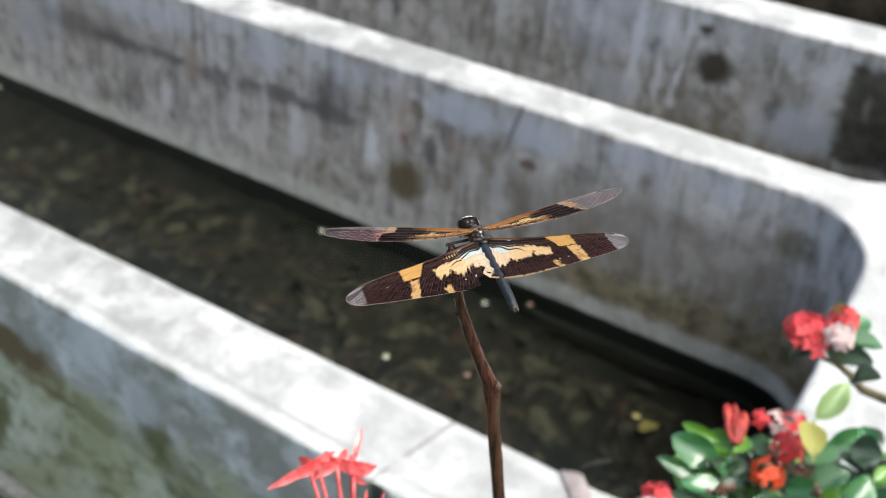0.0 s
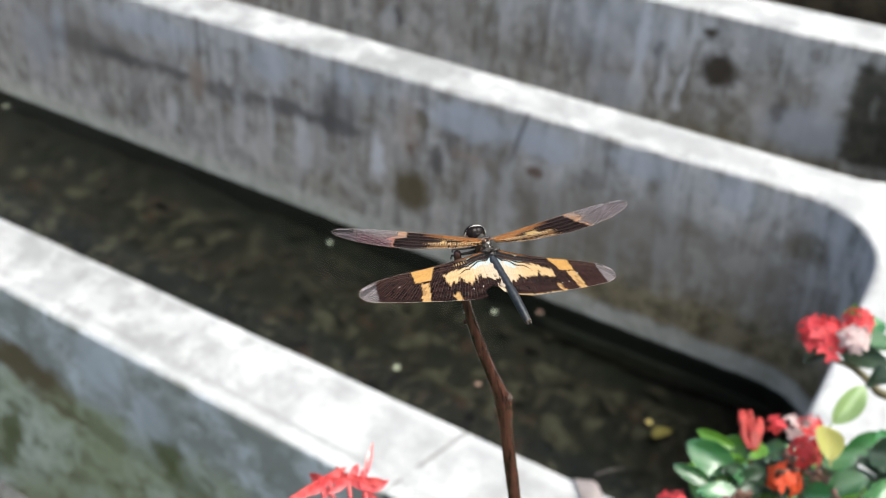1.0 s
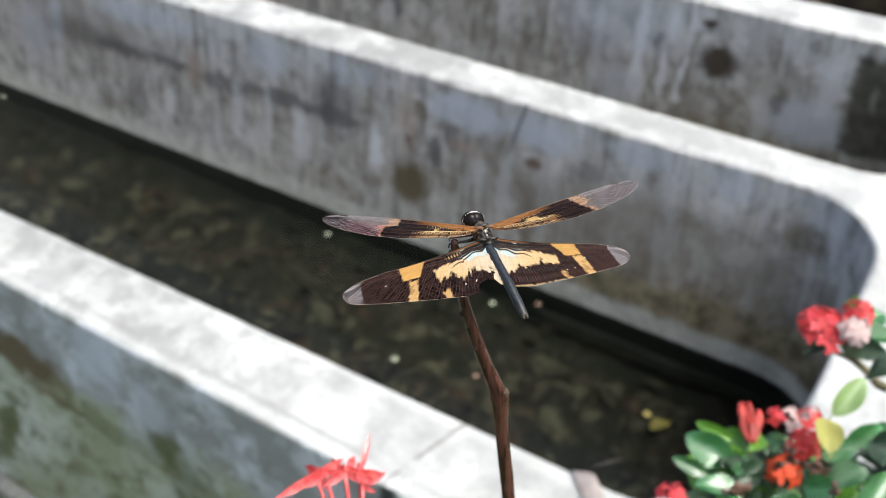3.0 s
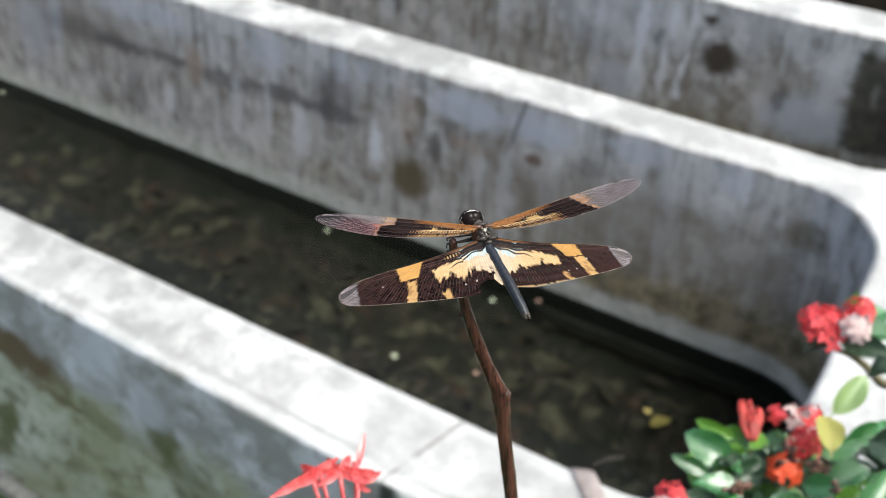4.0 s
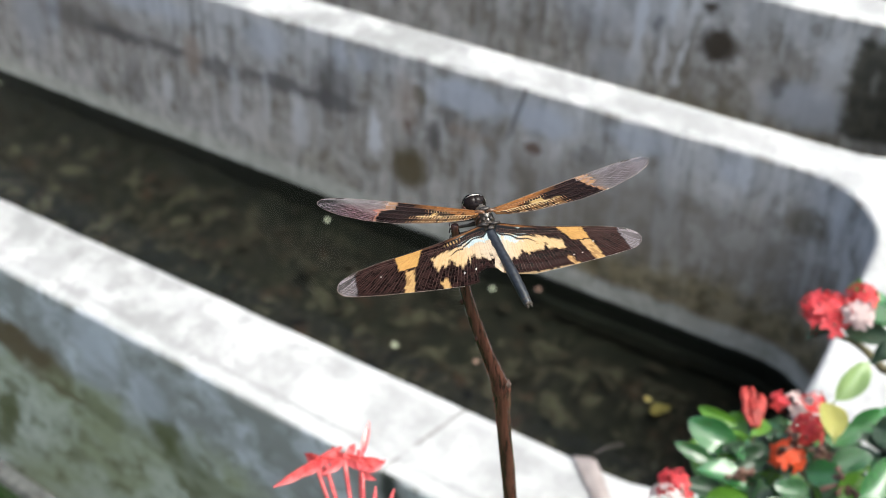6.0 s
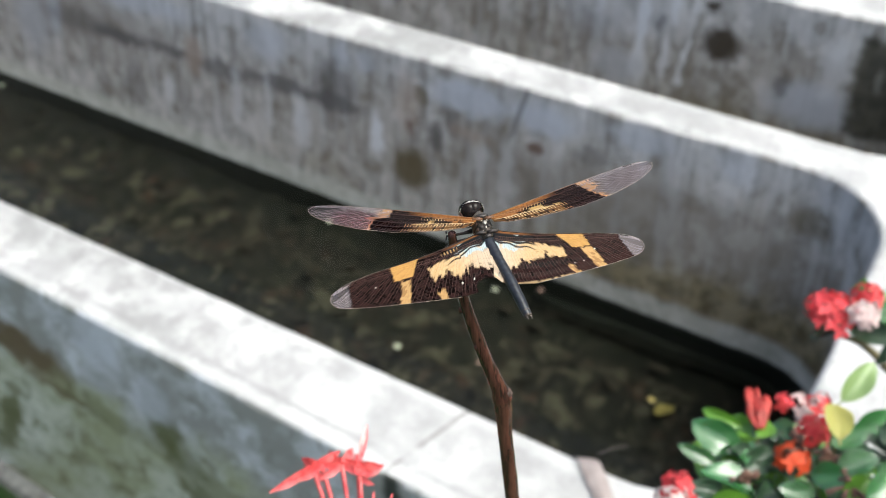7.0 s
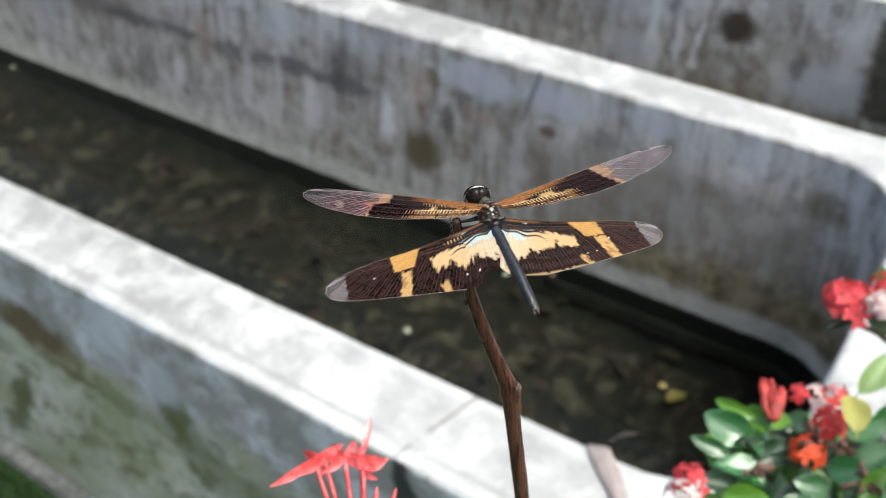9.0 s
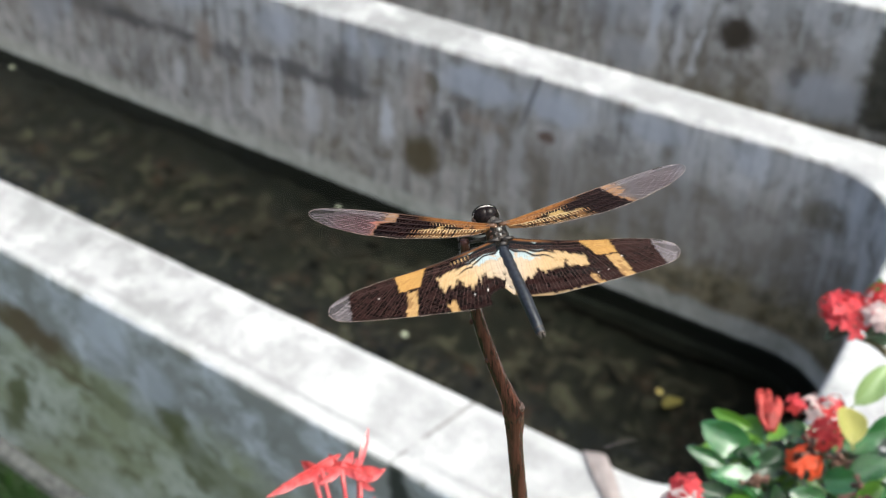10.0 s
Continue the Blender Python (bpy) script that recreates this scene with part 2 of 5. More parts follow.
        bloom = g.step(g.noise(g.mapped(shaken, (11, 11, 9), (4, 4, 2)), 1.0, 6, 0.62), 0.40, 0.64)
        cement = g.mix(bloom, (0.28, 0.285, 0.265), (0.60, 0.63, 0.66))
        cement = g.mix(g.math("MULTIPLY", g.step(pits, 0.52, 0.62), 0.6), cement, (0.20, 0.205, 0.17))
        outside = g.mix(g.step(g.math("ADD", z, g.math("MULTIPLY", g.math("SUBTRACT", green, 0.5), 0.45)), 0.56, 0.42), cement, moss)
        outside = stained(outside, FRONT_STAINS)
        dark_run = g.blob(q, (-0.377, 0.6, 0.62), (0.015, 0.1, 0.11))
        outside = g.mix(g.math("MULTIPLY", dark_run, 0.95), outside, (0.022, 0.026, 0.02))
        face = outside
    if zone == "top":
        # the tops: bleached, with grey lichen blots
        lich = g.noise(p, 21, 6, 0.64)
        lich2 = g.noise(p, 8, 4, 0.6)
        aged = g.step(g.math("ADD", x, g.math("MULTIPLY", lich2, 0.5)), 0.05, -0.75)
        top = g.mix(g.step(lich2, 0.3, 0.7), (0.35, 0.35, 0.345), (0.50, 0.497, 0.488))
        top = g.mix(g.math("MULTIPLY", g.step(lich, 0.40, 0.60), g.math("ADD", 0.24, g.math("MULTIPLY", aged, 0.52))), top, (0.215, 0.215, 0.21))
        top = g.mix(g.math("MULTIPLY", g.step(fine, 0.5, 0.7), 0.3), top, (0.30, 0.30, 0.29))
        top = g.mix(g.math("MULTIPLY", aged, 0.26), top, (0.20, 0.20, 0.198))
        cloudy = g.noise(g.mapped(q, (12, 12, 12), (6, 2, 3)), 1.0, 5, 0.62)
        top = g.mix(g.math("MULTIPLY", g.step(cloudy, 0.5, 0.66), 0.5), top, (0.22, 0.22, 0.215))
        top = g.mix(g.math("MULTIPLY", g.step(cloudy, 0.48, 0.36), 0.55), top, (0.54, 0.535, 0.525))
        # light caught by the worn edges and the shade line inside, painted in
        wavy = g.math("ADD", y, g.math("MULTIPLY", g.math("SUBTRACT", g.noise(p, 18, 3), 0.5), 0.012))
        lip = g.math("MAXIMUM", g.step(wavy, 0.626, 0.616), g.math("MULTIPLY", g.step(wavy, 0.712, 0.722), g.step(wavy, 0.80, 0.76)))
        edge_shade = g.math("MULTIPLY", g.step(g.math("ABSOLUTE", g.math("SUBTRACT", wavy, 0.629)), 0.007, 0.001), g.step(lich2, 0.4, 0.6))
        top = g.mix(g.math("MULTIPLY", edge_shade, 0.55), top, (0.22, 0.22, 0.215))
        top = g.mix(g.math("MULTIPLY", lip, 0.30), top, (0.56, 0.56, 0.55))
        joint = g.math("MULTIPLY", g.step(g.math("ABSOLUTE", g.math("ADD", g.math("ADD", x, 0.559), g.math("MULTIPLY", y, -0.28))), 0.0045, 0.001), g.step(y, 0.78, 0.74))
        top = g.mix(g.math("MULTIPLY", joint, g.math("ADD", 0.15, g.math("MULTIPLY", g.step(lich, 0.35, 0.6), 0.7))), top, (0.17, 0.165, 0.15))
        face = top
    if zone in ("middle", "back"):
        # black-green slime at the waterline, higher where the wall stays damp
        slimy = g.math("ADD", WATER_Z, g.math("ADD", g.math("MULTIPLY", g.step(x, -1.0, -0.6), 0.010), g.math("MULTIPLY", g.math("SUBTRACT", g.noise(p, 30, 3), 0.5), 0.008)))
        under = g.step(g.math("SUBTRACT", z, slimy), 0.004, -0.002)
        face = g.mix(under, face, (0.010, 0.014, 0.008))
    g.link(face, b.inputs["Base Color"])
    g.bump(g.math("ADD", g.math("MULTIPLY", fine, 0.5), g.math("ADD", g.noise(p, 180, 3), big)), b, 0.5, 0.003)
    return m


def tank_mud():
    m, t, b = material("tank_mud", 0.85)
    g = Graph(t)
    p = g.place()
    c = g.mix(g.step(g.noise(p, 13, 6, 0.68), 0.36, 0.64), (0.0035, 0.0032, 0.0022), (0.017, 0.0145, 0.010))
    c = g.mix(g.math("MULTIPLY", g.step(g.noise(p, 42, 5, 0.7), 0.52, 0.63), 0.85), c, (0.082, 0.072, 0.053))
    c = g.mix(g.math("MULTIPLY", g.step(g.noise(g.mapped(p, (1, 1, 1), (5, 3, 1)), 19, 4), 0.56, 0.66), 0.6), c, (0.055, 0.026, 0.016))
    c = g.mix(g.math("MULTIPLY", g.step(g.noise(g.mapped(p, (1, 1, 1), (9, 1, 1)), 7, 4), 0.46, 0.62), 0.8), c, (0.006, 0.007, 0.0035))
    c = g.mix(g.math("MULTIPLY", g.step(g.noise(g.mapped(p, (1, 1, 1), (2, 6, 1)), 15, 5, 0.62), 0.53, 0.62), 0.8), c, (0.095, 0.088, 0.062))
    # darker, greener bed towards the foot of the far wall
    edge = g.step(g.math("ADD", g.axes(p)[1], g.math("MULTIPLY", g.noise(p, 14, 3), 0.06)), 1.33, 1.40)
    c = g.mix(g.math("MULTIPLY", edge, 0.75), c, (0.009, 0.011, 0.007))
    g.link(c, b.inputs["Base Color"])
    g.bump(g.noise(p, 40, 5, 0.7), b, 0.8, 0.01)
    return m


def pond_water():
    m = bpy.data.materials.new("pond_water")
    m.use_nodes = True
    t = m.node_tree
    g = Graph(t)
    t.nodes.remove(t.nodes["Principled BSDF"])
    clear = g.node("ShaderNodeBsdfTransparent", Color=(0.60, 0.62, 0.56, 1))
    gloss = g.node("ShaderNodeBsdfGlossy", Roughness=0.03)
    fres = g.node("ShaderNodeFresnel", IOR=1.24)
    n = g.node("ShaderNodeBump", Strength=0.08, Distance=0.004)
    g.link(g.noise(g.place(), 18, 2), n.inputs["Height"])
    g.link(n.outputs[0], gloss.inputs["Normal"])
    mixer = g.node("ShaderNodeMixShader")
    g.link(fres.outputs[0], mixer.inputs[0])
    g.link(clear.outputs[0], mixer.inputs[1])
    g.link(gloss.outputs[0], mixer.inputs[2])
    g.link(mixer.outputs[0], t.nodes["Material Output"].inputs["Surface"])
    return m


def turf():
    m, t, b = material("turf_soil", 0.9)
    g = Graph(t)
    p = g.place()
    c = g.mix(g.noise(p, 25, 5), (0.010, 0.022, 0.005), (0.028, 0.062, 0.011))
    g.link(c, b.inputs["Base Color"])
    g.bump(g.noise(p, 60, 4), b, 0.8, 0.02)
    return m


def organic(name, dark, light, scale=200.0, rough=0.6, bump=0.3, distance=0.0004, translucent=0.0, random_shift=0.0, spread=None, wax=0.0, grain=1.0):
    """A mottled living or dried surface, in the thing's own space."""
    m, t, b = material(name, rough)
    g = Graph(t)
    p = g.mapped(g.obj(), (1, 1, grain))
    n = g.noise(p, scale, 5, 0.6)
    c = g.mix(g.step(n, 0.3, 0.7), dark, light)
    if spread:
        rnd = g.node("ShaderNodeObjectInfo").outputs["Random"]
        c = g.mix(g.math("MULTIPLY", rnd, random_shift), c, spread)
    g.link(c, b.inputs["Base Color"])
    g.bump(n, b, bump, distance)
    if wax:
        b.inputs["Specular IOR Level"].default_value, b.inputs["Coat Weight"].default_value, b.inputs["Coat Roughness"].default_value = 0.5 + 0.5 * wax, wax, 0.22
        b.inputs["Coat IOR"].default_value = 1.5 + 0.4 * wax
    if translucent:
        tr = g.node("ShaderNodeBsdfTranslucent")
        g.link(c, tr.inputs["Color"])
        mixer = g.node("ShaderNodeMixShader", Fac=translucent)
        g.link(b.outputs[0], mixer.inputs[1])
        g.link(tr.outputs[0], mixer.inputs[2])
        g.link(mixer.outputs[0], t.nodes["Material Output"].inputs["Surface"])
    return m


def wing_membrane():
    """Pigment and clearness of the wing are stored along its cells."""
    m, t, b = material("wing_membrane", 0.5)
    g = Graph(t)
    a = g.t.nodes.new("ShaderNodeAttribute")
    a.attribute_name = "pigment"
    n = g.noise(g.obj(), 2500, 3)
    c = g.mix(g.math("MULTIPLY", g.step(n, 0.45, 0.7), 0.15), a.outputs["Color"], (0.01, 0.005, 0.004))
    g.link(c, b.inputs["Base Color"])
    b.inputs["Specular IOR Level"].default_value = 0.05
    g.bump(n, b, 0.25, 0.0001)
    tr = g.node("ShaderNodeBsdfTranslucent")
    g.link(c, tr.inputs["Color"])
    body = g.node("ShaderNodeMixShader", Fac=0.2)
    g.link(b.outputs[0], body.inputs[1])
    g.link(tr.outputs[0], body.inputs[2])
    clear = g.node("ShaderNodeBsdfTransparent", Color=(0.93, 0.90, 0.90, 1))
    mixer = g.node("ShaderNodeMixShader")
    g.link(a.outputs["Alpha"], mixer.inputs[0])
    g.link(clear.outputs[0], mixer.inputs[1])
    g.link(body.outputs[0], mixer.inputs[2])
    g.link(mixer.outputs[0], t.nodes["Material Output"].inputs["Surface"])
    return m


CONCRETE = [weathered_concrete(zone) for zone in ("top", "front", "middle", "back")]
CONCRETE.append(organic("brown_stained_concrete", (0.022, 0.017, 0.009), (0.11, 0.085, 0.05), 14, 0.9, 0.5, 0.003))
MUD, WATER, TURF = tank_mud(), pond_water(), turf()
BARK = organic("twig_bark", (0.022, 0.008, 0.006), (0.105, 0.040, 0.028), 700, 0.26, 0.6, 0.0008, grain=0.10)
BARK_GREY = organic("grey_brown_bark", (0.03, 0.016, 0.012), (0.14, 0.095, 0.072), 900, 0.6, 0.8, 0.0008)
STEM = organic("green_brown_stem", (0.06, 0.05, 0.02), (0.12, 0.10, 0.045), 120, 0.7)
MEMBRANE = wing_membrane()
VEIN = organic("wing_vein", (0.012, 0.006, 0.004), (0.03, 0.015, 0.01), 900, 0.75)
VEIN_NET, vein_tree, vein_skin = material("wing_vein_net", 0.45)
vein_tint = vein_tree.nodes.new("ShaderNodeAttribute")
vein_tint.attribute_name = "pigment"
vein_skin.inputs["Specular IOR Level"].default_value = 0.12
vein_tree.links.new(vein_tint.outputs["Color"], vein_skin.inputs["Base Color"])
PALE_EDGE = organic("pale_wing_margin", (0.16, 0.12, 0.09), (0.42, 0.35, 0.30), 1500, 0.35)
DUSKY = organic("dusky_hairy_chitin", (0.012, 0.009, 0.007), (0.080, 0.062, 0.048), 1800, 0.6, 0.6, 0.0003)
PALE_GLINT = organic("pale_chitin_and_glint", (0.30, 0.27, 0.24), (0.62, 0.58, 0.53), 1500, 0.25)
BROWN_CHITIN = organic("reddish_brown_chitin", (0.03, 0.012, 0.008), (0.13, 0.06, 0.035), 1500, 0.35)
COSTA = organic("amber_vein", (0.07, 0.032, 0.016), (0.16, 0.075, 0.032), 900, 0.35)
CHITIN = organic("black_chitin", (0.010, 0.008, 0.007), (0.035, 0.026, 0.02), 1200, 0.45, 0.4, 0.0003)
PRUINOSE = organic("blue_black_chitin", (0.0055, 0.0065, 0.009), (0.021, 0.0245, 0.032), 1500, 0.36, 0.4, 0.0002)
PALE = organic("pale_chitin", (0.10, 0.085, 0.065), (0.36, 0.33, 0.28), 1500, 0.4)
EYE = organic("compound_eye", (0.005, 0.004, 0.004), (0.014, 0.009, 0.008), 3000, 0.10, 0.1, 0.0001)
EYE.node_tree.nodes["Principled BSDF"].inputs["Specular IOR Level"].default_value = 0.12
LEAF_GLOSSY = organic("glossy_leaf", (0.010, 0.055, 0.011), (0.040, 0.150, 0.032), 60, 0.26, 0.5, 0.002, 0.12, 0.6, (0.055, 0.27, 0.055), 0.7)
# deep green, darkened further to carry the shade of the bush's gaps
LEAF_DEEP_SHADED = organic("deep_green_shaded_leaf", (0.004, 0.022, 0.006), (0.017, 0.062, 0.018), 60, 0.36, 0.5, 0.002, 0.10, wax=0.35)
LEAF_YOUNG = organic("young_leaf", (0.09, 0.23, 0.015), (0.17, 0.36, 0.035), 60, 0.3, 0.2, 0.001, 0.25, wax=0.5)
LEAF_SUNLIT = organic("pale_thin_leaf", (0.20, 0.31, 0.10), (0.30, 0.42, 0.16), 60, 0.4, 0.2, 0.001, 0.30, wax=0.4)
LEAF_YELLOW = organic("yellowing_leaf", (0.32, 0.31, 0.07), (0.44, 0.42, 0.13), 60, 0.45, 0.2, 0.001, 0.3)
PETAL_RED = organic("red_petal", (0.52, 0.022, 0.028), (0.74, 0.085, 0.085), 160, 0.5, 0.3, 0.0006, 0.25, 0.5, (0.80, 0.10, 0.13))
PETAL_CORAL = organic("coral_red_petal", (0.56, 0.035, 0.042), (0.82, 0.16, 0.155), 320, 0.4, 0.5, 0.0006, 0.25, wax=0.6)
PETAL_ORANGE = organic("orange_red_petal", (0.58, 0.04, 0.012), (0.78, 0.13, 0.04), 160, 0.5, 0.3, 0.0006, 0.25)
PETAL_PALE = organic("faded_pink_petal", (0.50, 0.33, 0.31), (0.74, 0.62, 0.60), 160, 0.55, 0.3, 0.0006, 0.25)
BUD_RED = organic("brownish_red_bud", (0.20, 0.022, 0.016), (0.48, 0.05, 0.04), 150, 0.5, 0.3, 0.0006, 0.15)
WITHERED = organic("withered_brown", (0.07, 0.035, 0.025), (0.16, 0.08, 0.055), 150, 0.8)
DRY_LEAF = organic("bleached_dry_leaf", (0.29, 0.245, 0.23), (0.38, 0.33, 0.315), 50, 0.7, 0.4, 0.001, 0.2)
SCUM = organic("pale_floating_petal", (0.26, 0.29, 0.20), (0.42, 0.46, 0.34), 90, 0.6)
ROSY = organic("brown_pink_petal", (0.16, 0.10, 0.075), (0.30, 0.20, 0.15), 90, 0.6)
OLIVE = organic("yellow_sunken_leaf", (0.30, 0.24, 0.07), (0.46, 0.38, 0.13), 60, 0.7)
FOOTING = organic("dirty_footing", (0.09, 0.09, 0.08), (0.22, 0.22, 0.20), 40, 0.85, 0.5, 0.002)
REFLECTION_STRIP = organic("wall_reflection_strip", (0.006, 0.008, 0.005), (0.024, 0.028, 0.021), 30, 0.9, 0.5, 0.002)
LITTER = organic("rotten_leaf", (0.010, 0.009, 0.006), (0.045, 0.037, 0.026), 14, 0.8, 0.3, 0.002)
GRASS = organic("grass_blade", (0.016, 0.048, 0.007), (0.042, 0.105, 0.018), 30, 0.55, 0.1, 0.001, 0.15)


# ---- mesh helpers ----
def link_mesh(name, bm, mats, parent=None, label="", smooth=True):
    me = bpy.data.meshes.new(name)
    bm.normal_update()
    bm.to_mesh(me)
    bm.free()
    return link_data(name, me, mats, parent, label, smooth)


def link_data(name, me, mats, parent=None, label="", smooth=True):
    if not me.materials:
        for m in mats if isinstance(mats, (list, tuple)) else [mats]:
            me.materials.append(m)
        if smooth:
            me.shade_smooth()
    ob = new(name, me)
    ob.parent = parent
    return tagged(ob, label) if label else ob


part = link_mesh


def empty(name, m=None):
    ob = new(name)
    ob.empty_display_size = 0.05
    if m is not None:
        ob.matrix_basis = m
    return ob


def tube(bm, pts, radii, sides=8, mat=0, cap=True, lump=0.0):
    """A tapered tube along points."""
    pts = [Vector(p) for p in pts]
    rings = []
    side = None
    for i, p in enumerate(pts):
        way = (pts[min(i + 1, len(pts) - 1)] - pts[max(i - 1, 0)]).normalized()
        if side is None:
            side = way.orthogonal().normalized()
        side = (side - way * side.dot(way)).normalized()
        other = way.cross(side)
        ring = []
        for k in range(sides):
            a = 2 * math.pi * k / sides
            r = radii[i] * (1 + lump * noise.noise(Vector((i * 1.7, math.cos(a) * 2, math.sin(a) * 2))))
            ring.append(bm.verts.new(p + (side * math.cos(a) + other * math.sin(a)) * r))
        rings.append(ring)
    for a, b in zip(rings, rings[1:]):
        for k in range(sides):
            bm.faces.new((a[k], a[(k + 1) % sides], b[(k + 1) % sides], b[k])).material_index = mat
    if cap:
        bm.faces.new(rings[0][::-1]).material_index = mat
        bm.faces.new(rings[-1]).material_index = mat
    return rings


def smooth_line(pts, n):
    """Catmull-Rom points through pts."""
    pts = [Vector(p) for p in pts]
    ext = [pts[0] * 2 - pts[1], *pts, pts[-1] * 2 - pts[-2]]
    out = []
    for i in range(len(pts) - 1):
        a, b, c, d = ext[i:i + 4]
        for k in range(n):
            s = k / n
            out.append(0.5 * (2 * b + (c - a) * s + (2 * a - 5 * b + 4 * c - d) * s * s + (3 * b - a - 3 * c + d) * s ** 3))
    return [*out, pts[-1]]


def ball(bm, centre, size, turn=None, mat=0, u=12, v=8):
    m = Matrix.Translation(centre) @ (turn or Matrix()) @ Matrix.Diagonal((*size, 1))
    made = bmesh.ops.create_uvsphere(bm, u_segments=u, v_segments=v, radius=1.0, matrix=m)
    for f in {f for w in made["verts"] for f in w.link_faces}:
        f.material_index = mat


def curve(points, u):
    """Straight-line reading of (u, value) points."""
    return float(np.interp(u, [p[0] for p in points], [p[1] for p in points]))


# ---- ground and tanks ----


def ground():
    bm = bmesh.new()
    steps = [-400, -60, -10, -4, -2, -1, 0, 1, 2, 4, 10, 60, 400]
    grid = [[bm.verts.new((x, y, GROUND_Z)) for x in steps] for y in steps]
    for a, b in zip(grid, grid[1:]):
        for k in range(len(steps) - 1):
            bm.faces.new((a[k], a[k + 1], b[k + 1], b[k]))
    tagged(link_mesh("ground", bm, TURF, smooth=False), "green turf round the concrete tanks", "ground", kind="structure")


def rounded(x0, x1, y0, y1, r, n=10):
    out = []
    for cx, cy, a0 in ((x1 - r, y1 - r, 0), (x0 + r, y1 - r, 90), (x0 + r, y0 + r, 180), (x1 - r, y0 + r, 270)):
        for k in range(n + 1):
            a = radians(a0 + 90 * k / n)
            out.append((cx + r * math.cos(a), cy + r * math.sin(a)))
    return out


BASINS = [(-3.0, -0.017, 0.742, 1.415, 0.148), (-3.0, 0.035, 1.499, 1.944, 0.15), (-3.0, 0.09, 2.06, 2.55, 0.15)]
# how far the long sides of each basin run out of true, near side and far side
SKEWS = [(0.0196, 0.0), (-0.0144, -0.03), (-0.02, 0.0)]
ARRIS = 0.009


def basin_loop(i):
    x0, x1, y0, y1, r = BASINS[i]
    near, far = SKEWS[i]
    return [(x, y + (near + (far - near) * (y - y0) / (y1 - y0)) * max(x, -1.8)) for x, y in dense(rounded(x0, x1, y0, y1, r))]


def dense(loop, step=0.05):
    """The loop with long edges cut up."""
    out = []
    for (ax, ay), (bx, by) in zip(loop, loop[1:] + loop[:1]):
        n = max(1, int(math.hypot(bx - ax, by - ay) / step))
        out += [(ax + (bx - ax) * k / n, ay + (by - ay) * k / n) for k in range(n)]
    return out


def loop_normals(loop):
    out = []
    for i in range(len(loop)):
        (ax, ay), (bx, by) = loop[i - 1], loop[(i + 1) % len(loop)]
        d = Vector((bx - ax, by - ay)).normalized()
        out.append(Vector((d.y, -d.x)))
    return out


def tank_walls():
    """One cast block of dividing walls with three round-cornered basins, worn arrises."""
    bm = bmesh.new()
    outer = rounded(-3.15, 0.30, 0.605, 2.66, 0.03, 4)
    loops = [(dense(outer), -1, GROUND_Z)] + [(basin_loop(i), 1, BED_Z - 0.02) for i in range(len(BASINS))]
    edges = []
    for side, (loop, way, foot) in enumerate(loops):
        norms = loop_normals(loop)
        rows = []
        # from the top inwards over the worn edge and down
        for k in range(5):
            a = radians(90 * k / 4)
            back, drop = ARRIS * (1 - math.sin(a)), ARRIS * (1 - math.cos(a))
            rows.append([bm.verts.new((x + way * n.x * back + 0.0012 * noise.noise(Vector((x * 30, y * 30, k))), y + way * n.y * back + 0.0012 * noise.noise(Vector((x * 30, y * 30, 9 + k))), RIM_Z - drop)) for (x, y), n in zip(loop, norms)])
        for z in (0.55, 0.40, WATER_Z, foot):
            rows.append([bm.verts.new((x, y, z)) for x, y in loop])
        m = len(loop)
        for step, (a, b) in enumerate(zip(rows, rows[1:])):
            for k in range(m):
                q = (a[k], a[(k + 1) % m], b[(k + 1) % m], b[k])
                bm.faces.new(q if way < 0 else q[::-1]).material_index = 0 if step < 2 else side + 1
        edges += [bm.edges.get((rows[0][k], rows[0][(k + 1) % m])) for k in range(m)]
    bmesh.ops.triangle_fill(bm, edges=edges, use_beauty=True, normal=(0, 0, 1))
    bmesh.ops.recalc_face_normals(bm, faces=bm.faces)
    ob = link_mesh("tank_wall", bm, CONCRETE, smooth=False)
    tagged(ob, "weathered grey concrete tank walls with bleached rounded rims", "tank wall", kind="structure")
    bm = bmesh.new()
    pts = [(-3.15, 0.570), (0.30, 0.570), (0.30, 0.603), (-3.15, 0.603)]
    lo = [bm.verts.new((x, y, GROUND_Z)) for x, y in pts]
    hi = [bm.verts.new((x, y + (0.006 if i < 2 else 0), -0.032 if i < 2 else -0.026)) for i, (x, y) in enumerate(pts)]
    for k in range(4):
        bm.faces.new((lo[k], lo[(k + 1) % 4], hi[(k + 1) % 4], hi[k]))
    bm.faces.new(hi)
    tagged(link_mesh("footing", bm, FOOTING, smooth=False), "grey concrete footing strip at the wall's base", "footing", kind="structure")


